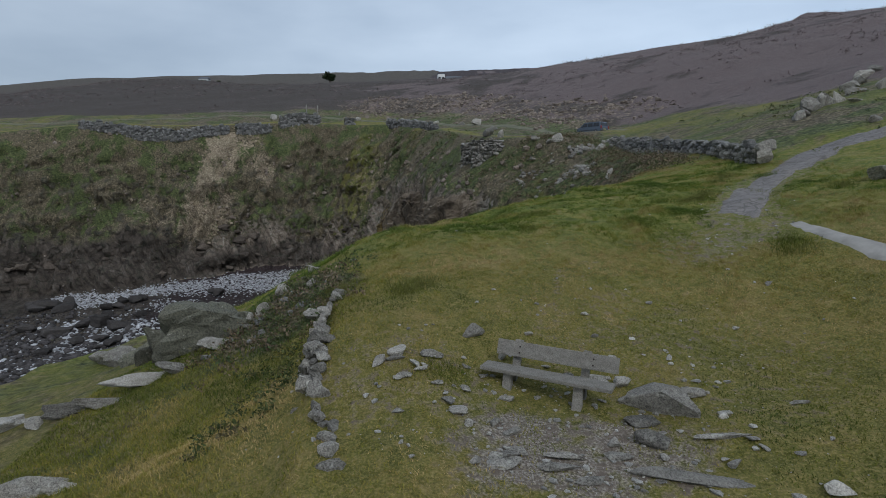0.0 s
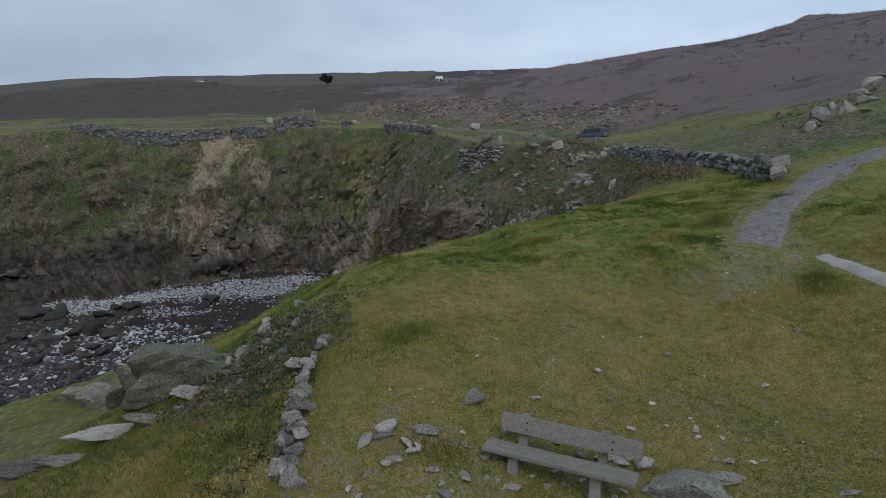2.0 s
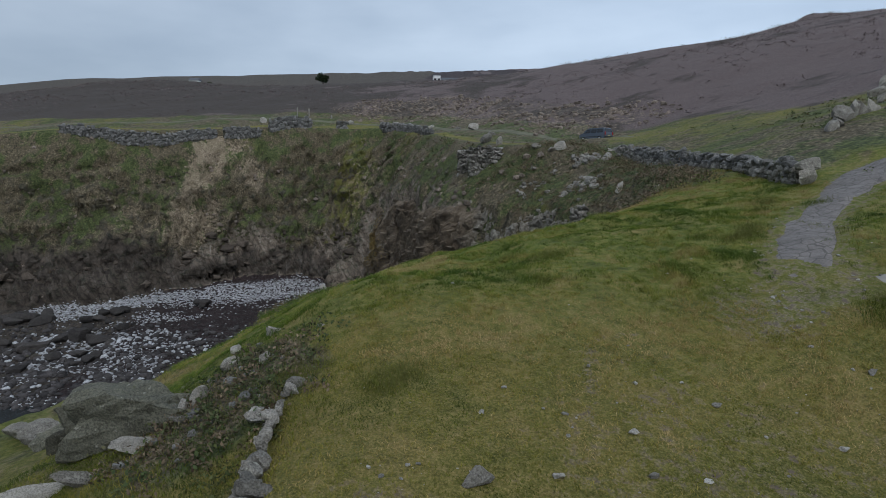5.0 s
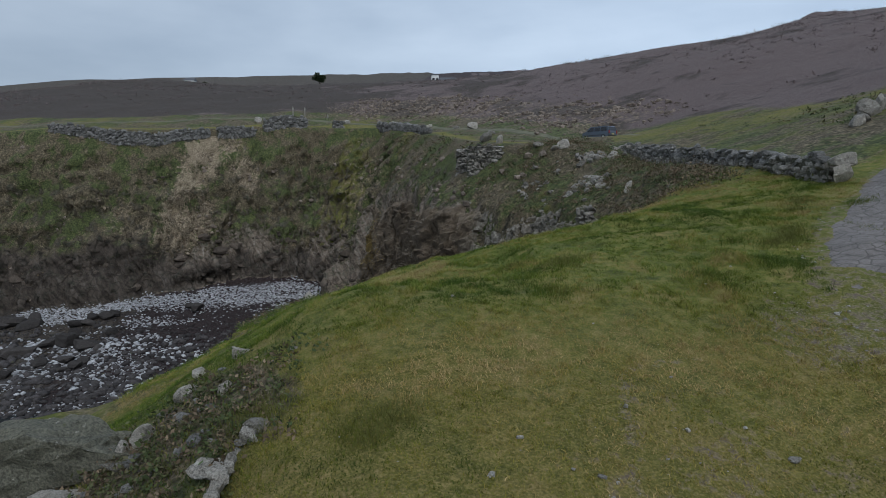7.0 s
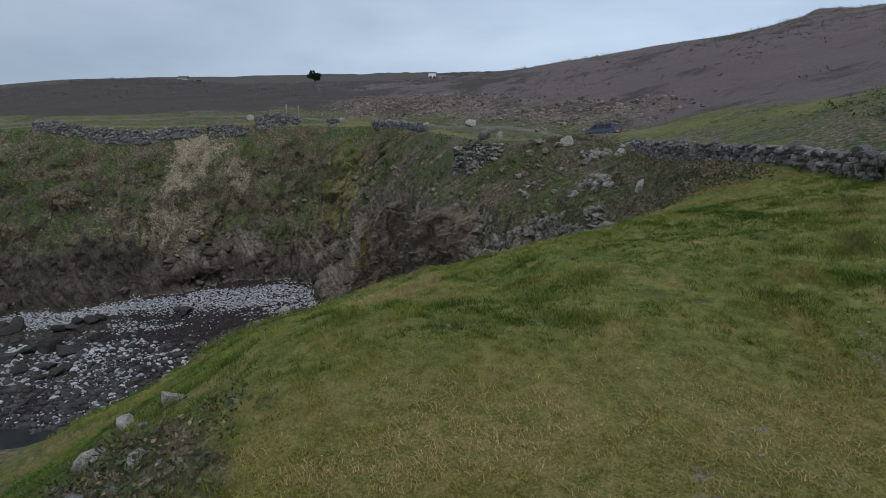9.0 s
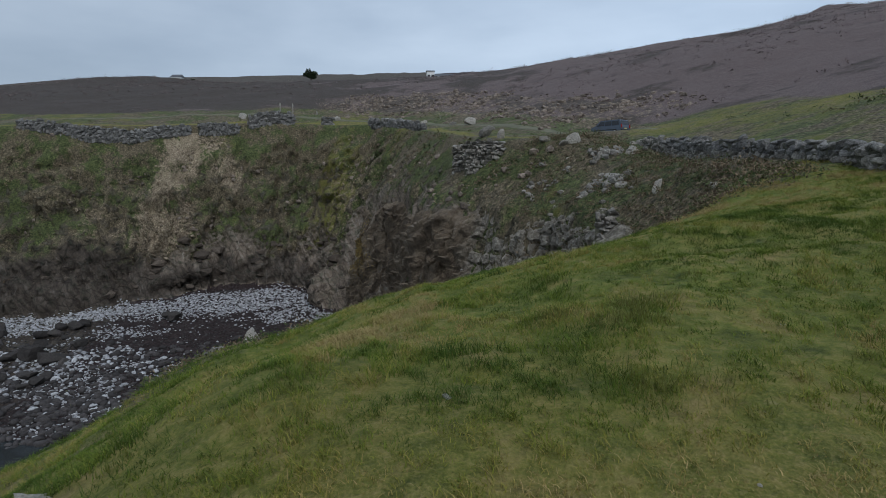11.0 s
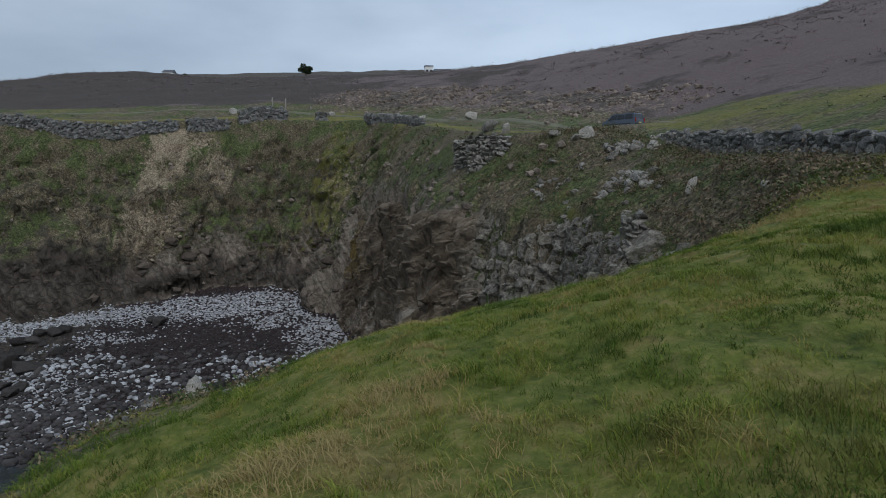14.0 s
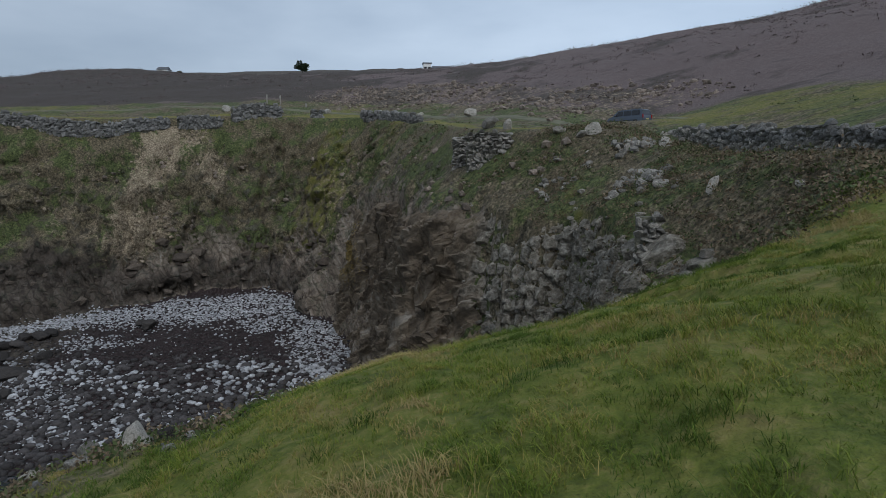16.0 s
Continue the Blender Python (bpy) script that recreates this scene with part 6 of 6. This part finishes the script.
scatter("hill_scree", CHIPS, np.column_stack([x, y, z + s * 0.2]), np.column_stack([s * 1.4, s, s * 0.8]), rng.uniform(0, 6.3, len(x)), SCREE_MAT, "brown scree and boulders above the coast road", "stones")
x, y, z, u, b = sow(rng, 1500, -8, -2, 14, 32, lambda x, y, z, u, b: np.maximum(blob(x, y, -4.4, 16.9, 1.9, 1.9) * np.clip(0.4 + fbm(x * 0.8, y * 0.8, 3, 67), 0, 0.6), smoothstep(26, 28, y) * smoothstep(3, 5, u) * smoothstep(-2.5, -5, x) * 0.45))
s = 0.04 + 0.13 * rng.uniform(0, 1, len(x)) ** 2.2
scatter("bank_stones", CHIPS, np.column_stack([x, y, z + s * 0.2]), np.column_stack([s * 1.4, s, s * 0.8]), rng.uniform(0, 6.3, len(x)), WALL_ISLAND, "pale stones breaking out of the bank", "stones")


# angular rock breaking out of the lower cliffs and the buttress
SLABS = [rock_shape(80 + k, 2, 8, 0.12, 0.45, 0.5, 0.95) for k in range(10)]


def cliff_rocks(name, label, x, y, z, size, tilt, mat):
    """Angular blocks leaning with the bedding."""
    tv = [(v @ rot(*tilt(k)).T, f) for k, (v, f) in enumerate(SLABS * 2)]
    return scatter(name, tv, np.column_stack([x, y, z]), size, rng.normal(0, 0.35, len(x)), mat, label, "rock")


x, y, z, u, b = sow(rng, 3600, -80, -14, 76, 120, lambda x, y, z, u, b: smoothstep(1.0, 2.5, u) * smoothstep(10, 3, z - b + 4 * fbm(x * 0.12, y * 0.12, 3, 69)) * smoothstep(0.9, 2.0, z - b))
s = 0.3 + 0.7 * rng.uniform(0, 1, len(x)) ** 2.5
cliff_rocks("cliff_foot_rock", "dark angular rock at the foot of the cliffs", x, y, z - 0.3 * s, np.column_stack([s * 1.6, s * 1.1, s * 0.8]), lambda k: (0.2 * math.sin(k), -0.35 + 0.2 * math.cos(3 * k), 0.3 * math.sin(5 * k)), stone_material("dark_shore_rock", (0.022, 0.018, 0.015), (0.135, 0.108, 0.084), 0.04, 1.3, island=True))
x, y, z, u, b = sow(rng, 2600, 1, 9, 43, 66, lambda x, y, z, u, b: smoothstep(2.5, -1.0, z + 2.5 * fbm(x * 0.5, y * 0.5, 3, 77)) * np.clip(0.45 + 0.9 * fbm(x * 0.35, y * 0.35 + z * 0.3, 3, 79), 0, 1))
s = 0.08 + 0.22 * rng.uniform(0, 1, len(x)) ** 2.5
cliff_rocks("slope_rock", "grey blocky bedrock breaking out of the scrub slope", x, y, z + 0.05 * s, np.column_stack([s * 1.5, s * 1.0, s * 0.75]), lambda k: (0.15 * math.sin(k), 0.12 * math.cos(3 * k), 0.3 * math.sin(5 * k)), stone_material("grey_slope_rock", (0.07, 0.062, 0.052), (0.36, 0.335, 0.29), 0.2, 2.0, island=True))


# ---- grass ----
def blades(name, label, x, y, z, height, width, tint, lean, seed, cluster=1):
    """Bent tapering blades: a quad and a tip each."""
    r = np.random.default_rng(seed)
    n = len(x)
    a = r.uniform(0, 6.283, n)
    wind = r.normal(0.0, 1.0, (n, 2)) * lean[:, None] + np.array((-0.25, 0.12)) * lean[:, None]
    side = np.column_stack([np.cos(a), np.sin(a), np.zeros(n)]) * (width / 2)[:, None]
    root = np.column_stack([x, y, z - 0.015])
    midp = root + np.column_stack([wind[:, 0] * height * 0.35, wind[:, 1] * height * 0.35, height * 0.6])
    tip = root + np.column_stack([wind[:, 0] * height, wind[:, 1] * height, height * (1.0 - 0.25 * np.minimum(lean, 1.0))])
    v = np.stack([root - side, root + side, midp + side * 0.8, midp - side * 0.8, tip], 1).reshape(-1, 3)
    k = np.arange(n)[:, None] * 5
    tri = np.concatenate([k + np.array([[0, 1, 2]]), k + np.array([[0, 2, 3]]), k + np.array([[3, 2, 4]])])
    ob = mesh_object(name, v, tri, BLADE_MAT)
    set_colour(ob, "tint", np.repeat(tint, 5, axis=0))
    return tagged(ob, label, "grass", kind="stuff")


def grass_tint(x, y, r):
    """Green to straw, in patches and blade by blade."""
    n = len(x)
    p = (1 + 0.5 * smoothstep(17, 21, y)) * fbm(x * 0.35, y * 0.35, 3, 81) + (0.6 + 0.35 * smoothstep(17, 21, y)) * fbm(x * 1.6, y * 1.6, 2, 83) + r.normal(0, 0.22, n) - 0.10 * smoothstep(17, 22, y) - 0.30 * smoothstep(-2.5, -4.5, x)
    dry = np.array([(0.042, 0.060, 0.009), (0.094, 0.106, 0.015), (0.155, 0.146, 0.026), (0.225, 0.18, 0.055), (0.33, 0.25, 0.12)])
    green = np.array([(0.046, 0.078, 0.011), (0.090, 0.132, 0.018), (0.148, 0.170, 0.030), (0.215, 0.182, 0.062), (0.31, 0.235, 0.12)])
    q = np.clip((p + 0.75) / 1.5, 0, 1) * 4
    i = np.minimum(q.astype(int), 3)
    f = (q - i)[:, None]
    lush = smoothstep(15, 22, y)[:, None]
    c = (dry[i] * (1 - f) + dry[i + 1] * f) * (1 - lush) + (green[i] * (1 - f) + green[i + 1] * f) * lush
    c = c * r.uniform(0.75, 1.25, n)[:, None] * np.array((1.2, 1.17, 1.1))
    return np.where(smoothstep(16, 20, y)[:, None] > r.uniform(0, 0.8, (n, 1)), np.minimum(c, np.array((0.30, 0.24, 0.10))), c)


def turf_share(x, y, z, u, b):
    g = 1 - np.clip(1.2 * gravel_share(x, y, z, u, b) * 2.5, 0, 1) * 0.9
    g = g * smoothstep(0.7, 1.1, near_line(x, y, TRACK)) * smoothstep(0.28, 0.42, near_line(x, y, FOOTPATH))
    return g * smoothstep(11.0, 7.5, u) * (1 - 0.7 * blob(x, y, -4.0, 16.7, 2.1, 2.0))


# close turf by the bench
x, y, z, u, b = sow(rng, 210000, -9, 14, 7, 19, lambda *a: turf_share(*a) * smoothstep(19, 15, a[1]))
h = 0.03 + 0.05 * rng.uniform(0, 1, len(x)) ** 2 + 0.05 * smoothstep(-2.2, -4.0, x)
blades("short_turf", "short worn turf mixed with straw-coloured blades", x, y, z, h, 0.010 + 0.006 * rng.uniform(0, 1, len(x)), grass_tint(x, y, rng), np.full(len(x), 0.7), 91)
# longer grass towards the brink, in tufts
tx, ty, tz, tu, tb = sow(rng, 38000, -9, 15, 13, 37, lambda x, y, z, u, b: turf_share(x, y, z, u, b) * smoothstep(13, 19, y + 1.5 * fbm(x * 0.5, y * 0.5, 2, 85)) * (0.25 + 0.75 * smoothstep(-0.5, 0.5, fbm(x * 0.8, y * 0.8, 3, 87))))
per = 18
x = np.repeat(tx, per) + rng.normal(0, 0.055, len(tx) * per)
y = np.repeat(ty, per) + rng.normal(0, 0.055, len(tx) * per)
z = ground_height(x, y)[0]
tall = np.repeat(0.09 + 0.13 * smoothstep(-0.2, 0.7, fbm(tx * 0.9, ty * 0.9, 3, 89)) * smoothstep(14, 22, ty), per)
h = tall * rng.uniform(0.5, 1.25, len(x))
blades("long_grass", "long windblown grass in green and straw tufts", x, y, z, h * 0.85, 0.006 + 0.005 * rng.uniform(0, 1, len(x)), grass_tint(np.repeat(tx, per), np.repeat(ty, per), rng), np.full(len(x), 0.8), 93)
# rough tussocks
TUSSOCKS = [(8.9, 22.9), (8.3, 22.4), (9.3, 23.5), (7.7, 23.2), (1.9, 22.2), (9.2, 17.6), (9.0, 17.1), (-0.3, 15.4), (-0.7, 15.0), (5.9, 20.4), (2.5, 19.6), (12.5, 25.8), (15.0, 31), (10.8, 26.2), (11.6, 27.4), (3.0, 21.4), (3.3, 22.4), (0.4, 21.0), (12.8, 21.5), (-2.6, 16.4), (-2.3, 15.9), (0.25, 11.35), (0.5, 11.2)]
cx, cy, ch = [], [], []
for px, py in TUSSOCKS:
    for _ in range(420):
        cx.append(px + rng.normal(0, 0.24)), cy.append(py + rng.normal(0, 0.22)), ch.append(rng.uniform(0.08, 0.24) * (0.5 if py < 12 else 1))
for _ in range(110):
    px, py = rng.uniform(-4, 13), rng.uniform(19, 31)
    for _ in range(60):
        cx.append(px + rng.normal(0, 0.12)), cy.append(py + rng.normal(0, 0.12)), ch.append(rng.uniform(0.07, 0.17))
cx, cy, ch = np.array(cx), np.array(cy), np.array(ch)
blades("rough_tussocks", "dark green rough tussocks standing above the turf", cx, cy, ground_height(cx, cy)[0], ch, np.full(len(cx), 0.008), np.minimum(grass_tint(cx + 7, cy, rng), np.array((0.15, 0.14, 0.04))) * np.array((0.75, 0.85, 0.75)), np.full(len(cx), 0.55), 95)


# ---- heather and bramble ----
def clumps(name, label, x, y, z, size, leaves, leaf, tints, seed):
    """Low bushes of many small leaves."""
    r = np.random.default_rng(seed)
    n = len(x) * leaves
    p = r.normal(size=(n, 3)) * np.array((0.5, 0.5, 0.33))
    p[:, 2] = np.abs(p[:, 2])
    p = p * np.repeat(size, leaves)[:, None] + np.repeat(np.column_stack([x, y, z]), leaves, axis=0)
    a, b = r.normal(size=(n, 3)), r.normal(size=(n, 3))
    a /= np.linalg.norm(a, axis=1)[:, None]
    b -= a * (a * b).sum(1)[:, None]
    b /= np.linalg.norm(b, axis=1)[:, None]
    s = (leaf * np.repeat(size, leaves) * r.uniform(0.6, 1.3, n))[:, None]
    v = np.stack([p - a * s, p + b * s * 0.55, p + a * s, p - b * s * 0.55], 1).reshape(-1, 3)
    ob = mesh_object(name, v, np.arange(4 * n).reshape(-1, 4), LEAF_MAT)
    base = np.array(tints)[r.integers(0, len(tints), len(x))]
    c = np.repeat(base, leaves, axis=0) * r.uniform(0.6, 1.4, n)[:, None]
    set_colour(ob, "tint", np.repeat(c, 4, axis=0))
    return tagged(ob, label, "scrub", kind="stuff")


BROWN = [(0.115, 0.086, 0.056), (0.155, 0.118, 0.076), (0.095, 0.090, 0.048), (0.20, 0.152, 0.10), (0.088, 0.098, 0.044)]
GREEN = [(0.052, 0.070, 0.026), (0.070, 0.092, 0.036), (0.090, 0.106, 0.044), (0.125, 0.118, 0.060)]
MOOR = [(0.11, 0.084, 0.080), (0.15, 0.118, 0.112), (0.085, 0.068, 0.060), (0.20, 0.16, 0.155)]
x, y, z, u, b = sow(rng, 4200, -8.5, -1.5, 13, 31, lambda x, y, z, u, b: np.maximum(blob(x, y, -3.9, 16.5, 2.2, 2.1) * 0.8, smoothstep(26, 28, y) * smoothstep(2.5, 5, u) * smoothstep(-1.5, -4.5, x) * 0.7))
clumps("bank_heather", "brown heather and bramble on the broken bank", x, y, z, rng.uniform(0.12, 0.32, len(x)), 26, 0.16, BROWN + GREEN[:2], 101)
x, y = rng.uniform(-4.0, -2.3, 120), rng.uniform(10.8, 16.0, 120)
clumps("edging_clumps", "dark green leafy clumps along the stone edging", x, y, ground_height(x, y)[0], rng.uniform(0.12, 0.26, len(x)), 30, 0.16, [(0.035, 0.052, 0.016), (0.06, 0.076, 0.025), (0.10, 0.085, 0.045), (0.085, 0.095, 0.035)], 121)
x, y, z, u, b = sow(rng, 5200, 1, 13.3, 33, 64, lambda x, y, z, u, b: smoothstep(4.5, 8, x + 0.35 * (y - 36)) * smoothstep(33, 36, y) * np.clip(0.55 + 0.9 * fbm(x * 0.3, y * 0.3, 3, 103), 0, 1))
clumps("slope_heather", "brown heather and bramble covering the cove slope", x, y, z, rng.uniform(0.2, 0.5, len(x)), 22, 0.15, BROWN + GREEN[1:2], 105)
x, y, z, u, b = sow(rng, 26000, -82, 6, 62, 121, lambda x, y, z, u, b: smoothstep(0.2, 1.2, u) * smoothstep(2.5, 7.0, z - b) * np.clip(0.5 + 1.2 * fbm(x * 0.12, y * 0.12 + z * 0.06, 4, 107), 0.05, 1) * (1 - 0.7 * smoothstep(-18, -12, x) * smoothstep(4, 7, u)) * (1 - 0.85 * blob(x, y, -41, 108, 7, 12)))
clumps("cliff_scrub", "green and brown scrub clinging to the cliff", x, y, z, rng.uniform(0.25, 0.7, len(x)), 12, 0.2, GREEN + BROWN, 109)
x, y, z, u, b = sow(rng, 17000, -130, 95, 70, 222, lambda x, y, z, u, b: smoothstep(-8, -16, u) * smoothstep(4, 10, near_line(x, y, ROAD)) * np.clip(0.3 + 0.9 * fbm(x * 0.05, y * 0.05, 4, 111), 0, 0.9))
clumps("moor_heather", "purple-brown heather and bracken over the moor hill", x, y, z, rng.uniform(0.3, 0.75, len(x)), 13, 0.18, MOOR, 113)
x, y, z, u, b = sow(rng, 3600, -75, 40, 28, 130, lambda x, y, z, u, b: smoothstep(0.5, -1.0, u) * smoothstep(-13, -8, u) * smoothstep(1.8, 2.6, near_line(x, y, ROAD)) * 0.7)
clumps("verge_grass", "rough green grass along the road verge", x, y, z, rng.uniform(0.15, 0.4, len(x)), 14, 0.22, GREEN[1:] + [(0.10, 0.105, 0.04)], 115)
x, y, z, u, b = sow(rng, 900, 12, 34, 14, 52, lambda x, y, z, u, b: np.clip(0.2 + fbm(x * 0.25, y * 0.25, 3, 117), 0, 0.8) * smoothstep(1.6, 2.4, near_line(x, y, TRACK)) * smoothstep(2, 3, near_line(x, y, ROAD)) * smoothstep(14.4, 15.4, x + 0 * y))
clumps("hillside_tussocks", "rough straw and green tussocks on the hillside", x, y, z, rng.uniform(0.2, 0.5, len(x)), 22, 0.2, GREEN + [(0.16, 0.14, 0.07)], 119)
